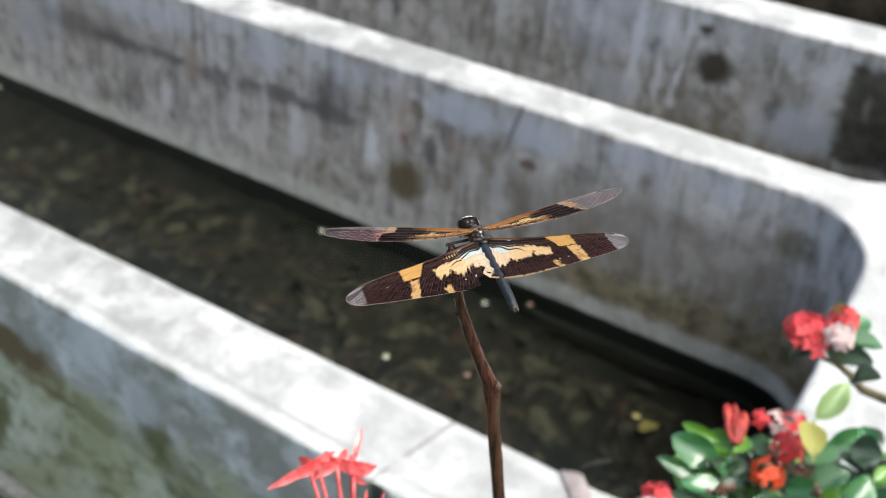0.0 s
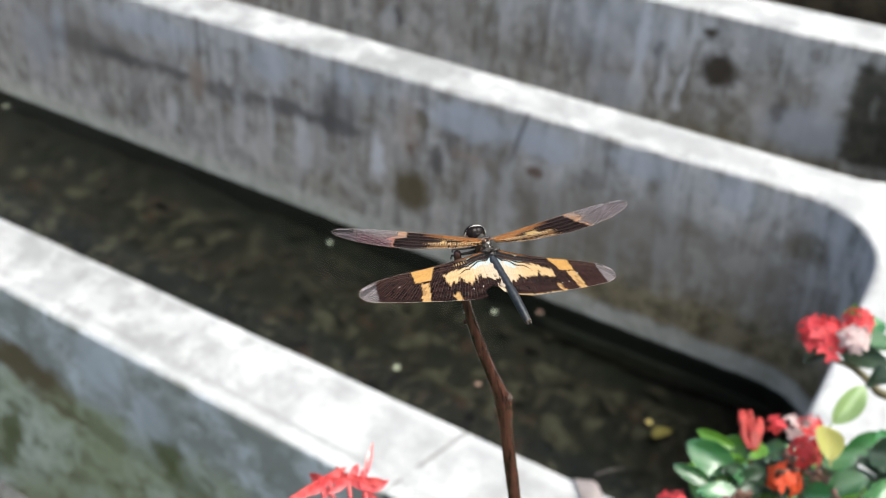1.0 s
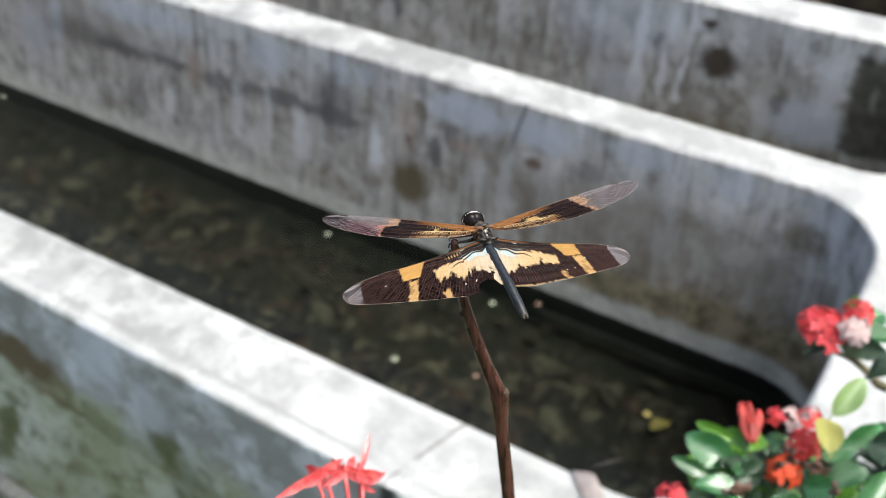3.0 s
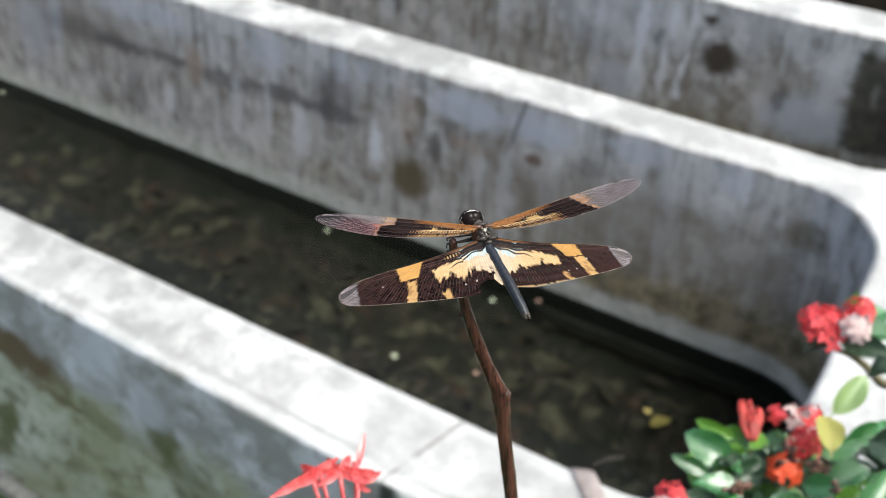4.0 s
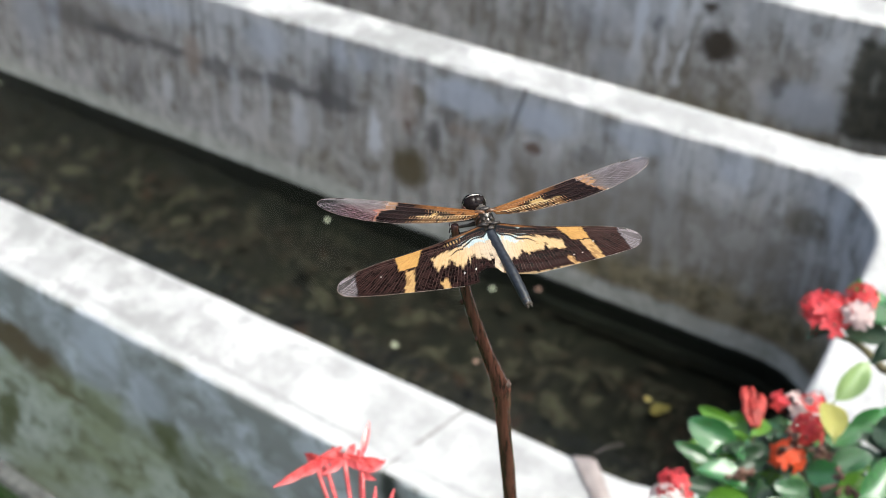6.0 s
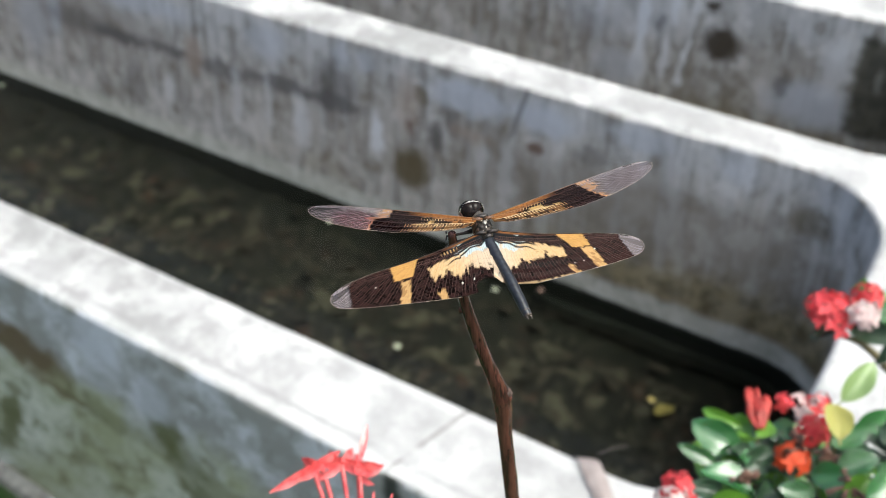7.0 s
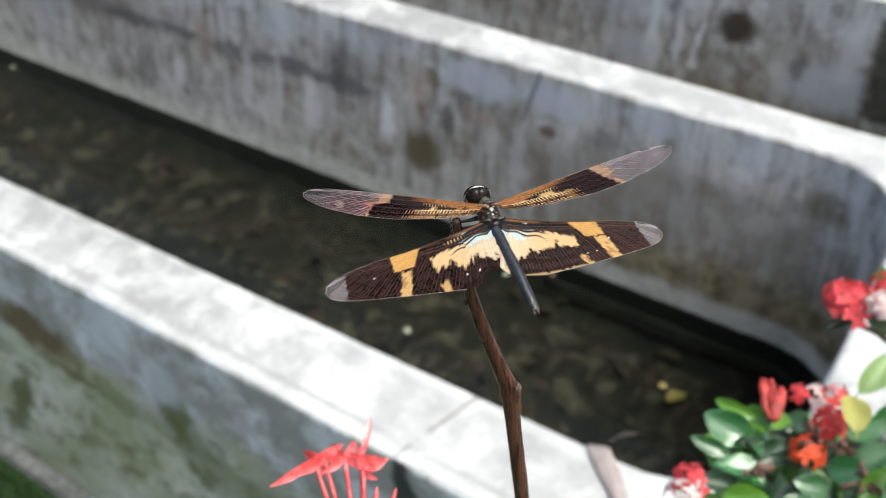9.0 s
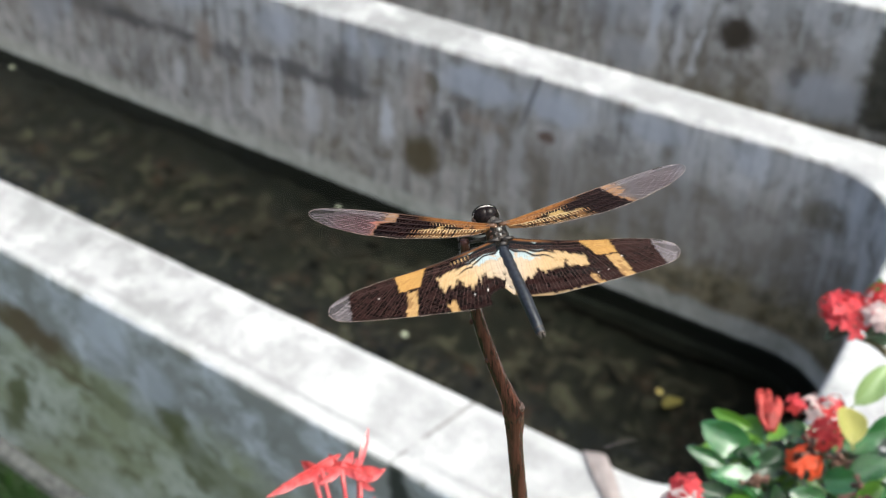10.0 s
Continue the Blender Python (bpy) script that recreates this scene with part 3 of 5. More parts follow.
def tank_floors():
    for i, (x0, x1, y0, y1, r) in enumerate(BASINS):
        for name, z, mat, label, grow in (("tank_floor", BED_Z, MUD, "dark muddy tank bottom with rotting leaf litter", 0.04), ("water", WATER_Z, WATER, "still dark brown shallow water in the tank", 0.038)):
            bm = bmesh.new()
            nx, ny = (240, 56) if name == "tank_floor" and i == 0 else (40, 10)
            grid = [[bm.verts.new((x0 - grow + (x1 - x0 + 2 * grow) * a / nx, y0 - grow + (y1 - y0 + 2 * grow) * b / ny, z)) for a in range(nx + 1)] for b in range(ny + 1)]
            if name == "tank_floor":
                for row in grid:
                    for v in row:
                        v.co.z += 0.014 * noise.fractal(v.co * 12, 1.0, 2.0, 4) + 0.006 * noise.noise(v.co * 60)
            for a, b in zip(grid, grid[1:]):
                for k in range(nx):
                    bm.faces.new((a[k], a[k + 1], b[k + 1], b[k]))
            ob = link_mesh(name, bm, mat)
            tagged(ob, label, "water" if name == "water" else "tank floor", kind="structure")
            if name == "water":
                ob.visible_shadow = False


def plinth():
    """An added strip along the middle wall's foot and round its corner, just under the water, for the wall's
    reflection.
    """
    loop = basin_loop(0)
    norms = loop_normals(loop)
    line = [(Vector(p), n) for p, n in zip(loop, norms) if p[0] > -0.66 and p[1] > 1.268]
    profile = [(0.044, -0.03), (0.042, -0.010), (0.039, -0.005), (0.035, -0.005), (0.032, -0.010), (0.030, -0.03)]
    bm = bmesh.new()
    rows = []
    for p, n in line:
        rows.append([bm.verts.new((p.x - n.x * d, p.y - n.y * d, WATER_Z + h + (0.0012 * noise.noise(Vector((p.x * 25, p.y * 25, d * 90))) if h > -0.01 else 0))) for d, h in profile])
    for a, b in zip(rows, rows[1:]):
        for k in range(len(profile) - 1):
            bm.faces.new((a[k], a[k + 1], b[k + 1], b[k]))
    for row in (rows[0], rows[-1]):
        bm.faces.new(row)
    bmesh.ops.recalc_face_normals(bm, faces=bm.faces)
    tagged(link_mesh("plinth", bm, REFLECTION_STRIP), "added dark strip just under the water, in place of the wall's reflection", "plinth", kind="structure")


def grass():
    """Blades at the foot of the near wall."""
    rnd = random.Random(4)
    verts, faces = [], []
    for _ in range(9000):
        x, y = rnd.uniform(-2.2, 0.3), 0.55 - 0.75 * rnd.random() ** 1.6
        if y < 0.33 and x > -0.5:
            continue
        h, a, w = rnd.uniform(0.02, 0.05), rnd.uniform(0, 6.28), rnd.uniform(0.0012, 0.0025)
        dx, dy, lean = math.cos(a) * w, math.sin(a) * w, rnd.uniform(0.2, 0.8) * h
        b = rnd.uniform(0, 6.28)
        i = len(verts)
        verts += [(x - dx, y - dy, GROUND_Z), (x + dx, y + dy, GROUND_Z), (x + lean * math.cos(b) * .4 + dx * .7, y + lean * math.sin(b) * .4 + dy * .7, GROUND_Z + h * .6), (x + lean * math.cos(b) * .4 - dx * .7, y + lean * math.sin(b) * .4 - dy * .7, GROUND_Z + h * .6), (x + lean * math.cos(b), y + lean * math.sin(b), GROUND_Z + h)]
        faces += [(i, i + 1, i + 2, i + 3), (i + 3, i + 2, i + 4)]
    me = bpy.data.meshes.new("grass")
    me.from_pydata(verts, [], faces)
    tagged(link_data("grass", me, GRASS, smooth=False), "short green grass at the foot of the wall", "grass", kind="stuff")


def leaf_litter():
    """Rotting leaves strewn over the bed of the nearest basin."""
    rnd = random.Random(12)
    verts, faces = [], []
    for _ in range(170):
        x, y = rnd.uniform(-2.6, -0.06), rnd.uniform(0.76, 1.38)
        a, long, wide, z = rnd.uniform(0, 6.28), rnd.uniform(0.012, 0.032), rnd.uniform(0.006, 0.013), BED_Z + rnd.uniform(0.012, 0.022)
        c, s, tilt = math.cos(a), math.sin(a), rnd.uniform(-0.25, 0.25)
        i = len(verts)
        for u, v, h in ((-1, 0, 0), (-0.4, -0.9, 0.2), (0.4, -0.8, 0.2), (1, 0, 0), (0.4, 0.8, 0.15), (-0.4, 0.9, 0.15), (0, 0, -0.1)):
            verts.append((x + c * u * long - s * v * wide, y + s * u * long + c * v * wide, z + h * wide + tilt * u * long * 0.5))
        faces += [(i + k, i + (k + 1) % 6, i + 6) for k in range(6)]
    me = bpy.data.meshes.new("leaf_litter")
    me.from_pydata(verts, [], faces)
    tagged(link_data("leaf_litter", me, LITTER, smooth=False), "brown rotting leaves on the tank bottom", "leaf litter", kind="stuff")


ground(), tank_walls(), tank_floors(), leaf_litter(), plinth(), grass()


# ---- plants ----
def leaf_mesh(name, length, width, fold=0.52, droop=0.24, n=12, side=4, blunt=1.05):
    """A blade along +y with a keel, a droop and a short stalk; unit of metres."""
    bm = bmesh.new()
    rows = []
    for i in range(n + 1):
        u = i / n
        half = width / 2 * max(0.06, math.sin(math.pi * min(1, u ** blunt)) ** 0.58 if 0 < u < 1 else 0.04)
        row = []
        for k in range(-side, side + 1):
            s = k / side
            row.append(bm.verts.new((s * half, u * length, fold * abs(s) ** 1.4 * half - droop * length * u * u + 0.035 * width * math.sin(u * 8 + s * 3) * (0.3 + abs(s)))))
        rows.append(row)
    for a, b in zip(rows, rows[1:]):
        for k in range(2 * side):
            bm.faces.new((a[k], a[k + 1], b[k + 1], b[k]))
    tube(bm, [(0, -0.12 * length, -0.01 * length), (0, 0, 0), (0, length * 0.9, -droop * length * 0.8)], [0.035 * width, 0.03 * width, 0.006 * width], 5)
    me = bpy.data.meshes.new(name)
    bm.to_mesh(me)
    bm.free()
    return me


def along(base, tip, roll=0.0):
    """The pose at base whose y axis points to the tip, its face turned up."""
    y = (Vector(tip) - Vector(base)).normalized()
    x = y.cross(Vector((0, 0, 1))).normalized()
    z = x.cross(y)
    m = Matrix((x, y, z)).transposed().to_4x4()
    return Matrix.Translation(base) @ m @ pose(0, 0, 0, 0, roll, 0)


LEAVES = {}


def bush_leaf(plant, base, tip, width, mat, roll=0.0):
    length = (Vector(tip) - Vector(base)).length
    key = (mat.name, round(length / width * 2))
    if key not in LEAVES:
        LEAVES[key] = leaf_mesh("leaf", 1.0, 2.0 / key[1])
    ob = link_data("leaf", LEAVES[key], mat, plant)
    sway = 22 * math.sin(9000 * base[0] + 7000 * tip[1])
    ob.matrix_basis = along(base, tip, roll + sway) @ Matrix.Scale(length, 4)
    return ob


FLORETS = {}


def floret_mesh(mat):
    """Four pointed petals on a narrow tube; petals one unit long."""
    if mat.name not in FLORETS:
        bm = bmesh.new()
        for k in range(4):
            a = radians(90 * k + 20)
            d, w = Vector((math.cos(a), math.sin(a), 0)), Vector((-math.sin(a), math.cos(a), 0))
            line = [(0.05, 0.10, 0.0), (0.35, 0.30, 0.10), (0.7, 0.26, 0.10), (1.0, 0.03, -0.05)]
            rows = [[bm.verts.new(d * r - w * h + Vector((0, 0, z))), bm.verts.new(d * r + Vector((0, 0, z - 0.05))), bm.verts.new(d * r + w * h + Vector((0, 0, z)))] for r, h, z in line]
            for p, q in zip(rows, rows[1:]):
                for j in range(2):
                    bm.faces.new((p[j], p[j + 1], q[j + 1], q[j]))
        tube(bm, [(0, 0, 0.02), (0, 0, -1.0), (0.1, 0, -2.2)], [0.10, 0.06, 0.05], 5)
        me = bpy.data.meshes.new("floret")
        bm.to_mesh(me)
        bm.free()
        FLORETS[mat.name] = me
    return FLORETS[mat.name]


def flower_head(plant, centre, radius, count, mat):
    rnd = random.Random(round(centre[0] * 1e4) + count)
    head = empty("flower_head")
    head.parent, head.location = plant, Vector(centre) - Vector((0, 0, radius * 0.5))
    tagged(head, {"red_petal": "red domed cluster of small flowers", "orange_red_petal": "drooping orange-red flowers"}.get(mat.name, "faded pinkish white flowers"))
    for i in range(count):
        a, e = i * 2.399, math.asin(1 - 0.85 * (i + 0.5) / count)
        d = Vector((math.cos(a) * math.cos(e), math.sin(a) * math.cos(e), math.sin(e)))
        out = Vector((d.x, d.y, d.z * 0.7))
        ob = link_data("floret", floret_mesh(mat), mat, head)
        turn = d.to_track_quat("Z", "Y").to_matrix().to_4x4()
        ob.matrix_basis = Matrix.Translation(out * radius * rnd.uniform(0.75, 1.0)) @ turn @ pose(0, 0, 0, rnd.uniform(-25, 25), rnd.uniform(-25, 25), rnd.uniform(0, 90)) @ Matrix.Scale(rnd.uniform(0.0048, 0.0064), 4)
    return head


def bud_cone(plant, foot, tip):
    bm = bmesh.new()
    a, b = Vector(foot), Vector(tip)
    rnd = random.Random(8)
    for i in range(18):
        off = Vector((rnd.uniform(-1, 1), rnd.uniform(-1, 1), 0)) * 0.0055
        top = a.lerp(b, rnd.uniform(0.55, 1.0)) + off
        tube(bm, smooth_line([a + off * 0.3, a.lerp(top, 0.5) + off * 0.4, top], 3), [0.0012, 0.0013, 0.0014, 0.0016, 0.0021, 0.0022, 0.0006], 6)
    part("flower_bud", bm, BUD_RED, plant, "closed brownish red flower buds")


def withered_head(plant, centre):
    bm = bmesh.new()
    rnd = random.Random(round(centre[0] * 1e5))
    c = Vector(centre)
    for i in range(9):
        d = Vector((rnd.uniform(-1, 1), rnd.uniform(-1, 1), rnd.uniform(-0.6, 0.8))) * 0.009
        tube(bm, [c, c + d * 0.6 + Vector((0, 0, 0.001)), c + d], [0.0012, 0.0010, 0.0018], 5)
    part("withered_flower", bm, WITHERED, plant, "withered brown flower remains")


def ixora_bush():
    bush = tagged(empty("ixora_bush"), "ixora bush with glossy green leaves and red flowers", "bush")
    root = Vector((0.14, 0.44, GROUND_Z))
    shoots = []
    bush_leaf(bush, (0.0429, 0.5268, 1.1621), (0.0530, 0.5458, 1.1808), 0.0144, LEAF_SUNLIT, 35)
    bush_leaf(bush, (0.0500, 0.4917, 1.1701), (0.0403, 0.5122, 1.1771), 0.0162, LEAF_YELLOW, -15)
    bush_leaf(bush, (0.0045, 0.4731, 1.1517), (-0.0211, 0.4679, 1.1640), 0.0189, LEAF_GLOSSY, -24)
    bush_leaf(bush, (-0.0029, 0.4604, 1.1491), (-0.0225, 0.4532, 1.1589), 0.009, LEAF_GLOSSY, -24)
    bush_leaf(bush, (0.0206, 0.4468, 1.1545), (-0.0039, 0.4434, 1.1670), 0.0171, LEAF_GLOSSY, 10)
    bush_leaf(bush, (-0.0003, 0.4921, 1.1487), (-0.0245, 0.4903, 1.1515), 0.0081, LEAF_YOUNG, -24)
    bush_leaf(bush, (0.0066, 0.4901, 1.1460), (-0.0134, 0.4987, 1.1443), 0.0126, LEAF_YOUNG, -24)
    bush_leaf(bush, (0.0094, 0.4878, 1.1502), (0.0136, 0.5076, 1.1486), 0.0108, LEAF_YOUNG, 24)
    bush_leaf(bush, (0.0277, 0.4971, 1.1496), (0.0116, 0.5070, 1.1478), 0.0126, LEAF_GLOSSY, -24)
    bush_leaf(bush, (0.0092, 0.4617, 1.1483), (0.0211, 0.4793, 1.1554), 0.0144, LEAF_DEEP_SHADED, 24)
    bush_leaf(bush, (0.0118, 0.4774, 1.1478), (0.0039, 0.4641, 1.1619), 0.0117, LEAF_DEEP_SHADED, -24)
    bush_leaf(bush, (0.0429, 0.5028, 1.1535), (0.0609, 0.5089, 1.1647), 0.0135, LEAF_GLOSSY, 24)
    bush_leaf(bush, (0.0542, 0.4763, 1.1631), (0.0687, 0.4850, 1.1767), 0.0144, LEAF_GLOSSY, 24)
    bush_leaf(bush, (0.0438, 0.4678, 1.1630), (0.0596, 0.4636, 1.1770), 0.0153, LEAF_GLOSSY, 24)
    bush_leaf(bush, (0.0629, 0.4500, 1.1737), (0.0728, 0.4652, 1.1804), 0.0162, LEAF_YOUNG, 24)
    bush_leaf(bush, (0.0720, 0.4482, 1.1851), (0.0833, 0.4696, 1.1979), 0.0216, LEAF_GLOSSY, 24)
    bush_leaf(bush, (0.0546, 0.5175, 1.1529), (0.0744, 0.5296, 1.1643), 0.018, LEAF_GLOSSY, 24)
    bush_leaf(bush, (0.0501, 0.4494, 1.1671), (0.0359, 0.4406, 1.1786), 0.0162, LEAF_GLOSSY, -24)
    bush_leaf(bush, (0.0257, 0.4568, 1.1555), (0.0317, 0.4289, 1.1684), 0.0162, LEAF_DEEP_SHADED, -24)
    bush_leaf(bush, (0.0267, 0.5807, 1.1686), (0.0143, 0.5628, 1.1710), 0.0117, LEAF_DEEP_SHADED, -24)
    bush_leaf(bush, (0.0297, 0.5816, 1.1693), (0.0555, 0.5697, 1.1821), 0.0162, LEAF_DEEP_SHADED, 24)
    bush_leaf(bush, (0.0321, 0.5836, 1.1713), (0.0579, 0.5895, 1.1838), 0.018, LEAF_GLOSSY, 24)
    bush_leaf(bush, (0.0307, 0.5895, 1.1705), (0.0474, 0.6112, 1.1807), 0.018, LEAF_GLOSSY, 24)
    bush_leaf(bush, (0.0335, 0.6000, 1.1825), (0.0220, 0.6183, 1.1767), 0.009, LEAF_YOUNG, -24)
    bush_leaf(bush, (0.0522, 0.5611, 1.1679), (0.0631, 0.5619, 1.1820), 0.0162, LEAF_DEEP_SHADED, 24)
    bush_leaf(bush, (0.0663, 0.5089, 1.1720), (0.0808, 0.5028, 1.1792), 0.0162, LEAF_DEEP_SHADED, 24)
    bush_leaf(bush, (0.0076, 0.4373, 1.1553), (-0.0066, 0.4297, 1.1634), 0.0126, LEAF_DEEP_SHADED, -24)
    bush_leaf(bush, (0.0057, 0.4211, 1.1686), (0.0264, 0.4210, 1.1775), 0.018, LEAF_YOUNG, 24)
    bush_leaf(bush, (0.0322, 0.4712, 1.1536), (0.0424, 0.4882, 1.1552), 0.0144, LEAF_DEEP_SHADED, 24)
    bush_leaf(bush, (0.0229, 0.4819, 1.1503), (0.0226, 0.5040, 1.1450), 0.0108, LEAF_DEEP_SHADED, 24)
    flower_head(bush, (0.0202, 0.5758, 1.1864), 0.0165, 34, PETAL_RED)
    flower_head(bush, (0.0342, 0.5973, 1.1869), 0.009, 10, PETAL_RED)
    flower_head(bush, (0.0370, 0.5707, 1.1942), 0.01, 12, PETAL_PALE)
    flower_head(bush, (0.0346, 0.5022, 1.1603), 0.01, 16, PETAL_RED)
    flower_head(bush, (0.0312, 0.4785, 1.1597), 0.01, 9, PETAL_ORANGE)
    flower_head(bush, (0.0248, 0.5194, 1.1565), 0.01, 7, PETAL_PALE)
    flower_head(bush, (0.0323, 0.5231, 1.1593), 0.008, 5, PETAL_RED)
    flower_head(bush, (0.0143, 0.5174, 1.1557), 0.005, 4, PETAL_RED)
    flower_head(bush, (-0.0140, 0.4299, 1.1596), 0.011, 10, PETAL_RED)
    flower_head(bush, (-0.0122, 0.4172, 1.1625), 0.01, 6, PETAL_PALE)
    bud_cone(bush, (0.0088, 0.4923, 1.1542), (-0.0020, 0.5131, 1.1609))
    withered_head(bush, (0.0330, 0.4851, 1.1587))
    withered_head(bush, (0.0625, 0.4570, 1.1794))
    withered_head(bush, (0.0129, 0.4462, 1.1613))
    withered_head(bush, (0.0494, 0.4841, 1.1634))
    shoots.append((0.0091, 0.4917, 1.1536))
    shoots.append((-0.0097, 0.4675, 1.1494))
    shoots.append((0.0368, 0.5019, 1.1531))
    shoots.append((0.0237, 0.5798, 1.1679))
    shoots.append((0.0483, 0.5047, 1.1550))
    shoots.append((-0.0109, 0.4223, 1.1597))
    shoots.append((0.0678, 0.4641, 1.1723))
    shoots.append((0.0151, 0.4523, 1.1531))
    rnd = random.Random(21)
    # woody shoots up to the leafy ends
    for s in shoots:
        s = Vector(s)
        mid = root.lerp(s, 0.55) + Vector((rnd.uniform(0.02, 0.05), rnd.uniform(-0.04, 0.02), -0.05))
        if s.y > 0.55:
            mid = Vector((0.17, 0.56, 1.05))
        bm = bmesh.new()
        line = smooth_line([root + Vector((rnd.uniform(-0.03, 0.03), rnd.uniform(-0.03, 0.03), 0)), mid, *([s + Vector((0.035, 0, -0.02))] if s.y > 0.55 else []), s - Vector((0, 0, 0.006))], 6)
        tube(bm, line, [0.006 - 0.0050 * i / (len(line) - 1) for i in range(len(line))], 7, lump=0.15)
        part("branch", bm, STEM, bush)
    # the inner foliage: a bank of leaves turned every way, thinning out at its top
    a, b, c = Vector((-0.016, 0.486, 1.133)), Vector((0.091, 0.530, 1.165)), Vector((0.016, 0.394, 1.161))
    deep = Vector((0.0, 0.055, -0.075))
    for i in range(300):
        u, v, w = rnd.random(), rnd.random() ** 1.2, rnd.random()
        at = a + (b - a) * u + (c - a) * v + deep * w + Vector((0, 0, 0.012 * math.sin(u * 9)))
        turn = rnd.uniform(0, 6.28)
        length = rnd.uniform(0.013, 0.024)
        tip = at + Vector((math.cos(turn), math.sin(turn), rnd.uniform(-0.2, 0.5))).normalized() * length
        # mostly the darkest leaves: shade between the leaves is put into their colour
        bush_leaf(bush, at, tip, length * rnd.uniform(0.5, 0.65), rnd.choice((LEAF_DEEP_SHADED, LEAF_DEEP_SHADED, LEAF_DEEP_SHADED, LEAF_DEEP_SHADED, LEAF_GLOSSY, LEAF_GLOSSY, LEAF_YOUNG, LEAF_YOUNG)), rnd.uniform(-35, 35))
    for i in range(60):
        at = root.lerp(a.lerp(b, rnd.uniform(0.3, 1.0)), rnd.uniform(0.5, 0.9)) + Vector((rnd.uniform(-0.05, 0.08), rnd.uniform(-0.06, 0.06), 0))
        turn = rnd.uniform(0, 6.28)
        tip = at + Vector((math.cos(turn), math.sin(turn), rnd.uniform(-0.2, 0.5))).normalized() * 0.035
        bush_leaf(bush, at, tip, 0.018, LEAF_DEEP_SHADED, rnd.uniform(-25, 25))
    return bush


def near_floret(plant, foot, top, petals, mat=PETAL_CORAL):
    """One long-tubed flower with its own petals."""
    bm = bmesh.new()
    foot, top = Vector(foot), Vector(top)
    line = smooth_line([foot, foot.lerp(top, 0.5) + Vector((0.001, 0, 0.001)), top], 4)
    tube(bm, line, [0.0005 + 0.0004 * i / 8 for i in range(9)], 6)
    for tip, width in petals:
        tip = Vector(tip)
        d = tip - top
        w = d.cross(Vector((0.55, -0.75, 0.5))).normalized() if abs(d.normalized().z) < 0.9 else Vector((0.8, 0.6, 0))
        up = w.cross(d).normalized()
        rows = []
        for i in range(7):
            u = i / 6
            half = width * 0.70 * (0.30 + 0.70 * math.sin(math.pi * min(1, u * 0.9 + 0.08))) * (1 if u < 0.7 else max(0.10, (1.001 - u) / 0.301) ** 0.5)
            c = top + d * u + up * 0.10 * d.length * math.sin(math.pi * u)
            rows.append([bm.verts.new(c - w * half), bm.verts.new(c - up * half * 0.3), bm.verts.new(c + w * half)])
        for p, q in zip(rows, rows[1:]):
            for j in range(2):
                bm.faces.new((p[j], p[j + 1], q[j + 1], q[j]))
    return part("floret", bm, mat, plant)


def ixora_spray():
    """The flowering shoot nearest to the lens."""
    plant = tagged(empty("ixora_spray"), "red ixora flower spray with long thin tubes", "flower")
    foot = Vector((-0.0690, 0.2380, 1.2700))
    bm = bmesh.new()
    line = smooth_line([(-0.03, 0.25, GROUND_Z), (-0.05, 0.25, 0.7), (-0.065, 0.242, 1.1), foot], 5)
    tube(bm, line, [0.0035 - 0.002 * i / (len(line) - 1) for i in range(len(line))], 7)
    part("stalk", bm, STEM, plant)
    V = Vector
    near_floret(plant, foot, (-0.1003, 0.2588, 1.3106), [((-0.1051, 0.2415, 1.3122), 0.0026), ((-0.1080, 0.2620, 1.3070), 0.0025), ((-0.0960, 0.2700, 1.3100), 0.0025), ((-0.0950, 0.2580, 1.3060), 0.0022)])
    near_floret(plant, foot + V((0.001, 0, 0)), (-0.0975, 0.2610, 1.3110), [((-0.1064, 0.2600, 1.3098), 0.0025), ((-0.0990, 0.2720, 1.3060), 0.0025), ((-0.0870, 0.2690, 1.3090), 0.0025), ((-0.0990, 0.2500, 1.3130), 0.0022)])
    near_floret(plant, foot + V((0, 0.001, 0)), (-0.0915, 0.2650, 1.3105), [((-0.1010, 0.2690, 1.3080), 0.0025), ((-0.0935, 0.2740, 1.3090), 0.0025), ((-0.0800, 0.2690, 1.3090), 0.0028), ((-0.0940, 0.2560, 1.3110), 0.0022)])
    near_floret(plant, foot + V((-0.001, 0, 0)), (-0.0870, 0.2690, 1.3095), [((-0.0910, 0.2808, 1.3165), 0.0017), ((-0.0790, 0.2730, 1.3088), 0.0028), ((-0.0840, 0.2640, 1.3110), 0.0019), ((-0.0980, 0.2660, 1.3090), 0.0025)])
    near_floret(plant, foot + V((0.001, 0.001, 0)), (-0.0845, 0.2660, 1.3070), [((-0.0800, 0.2750, 1.3075), 0.0025), ((-0.0905, 0.2720, 1.3100), 0.0025), ((-0.0780, 0.2660, 1.3070), 0.0019)])
    for top, low in (((-0.0764, 0.2636, 1.3074), (-0.0690, 0.2480, 1.2950)), ((-0.0727, 0.2690, 1.3022), (-0.0670, 0.2500, 1.2950))):
        bm = bmesh.new()
        top, low = V(top), V(low)
        tube(bm, [foot, low, low.lerp(top, 0.4), low.lerp(top, 0.75), top], [0.0006, 0.0007, 0.0013, 0.0012, 0.0002], 6)
        part("bud", bm, PETAL_CORAL, plant, "pointed red bud")


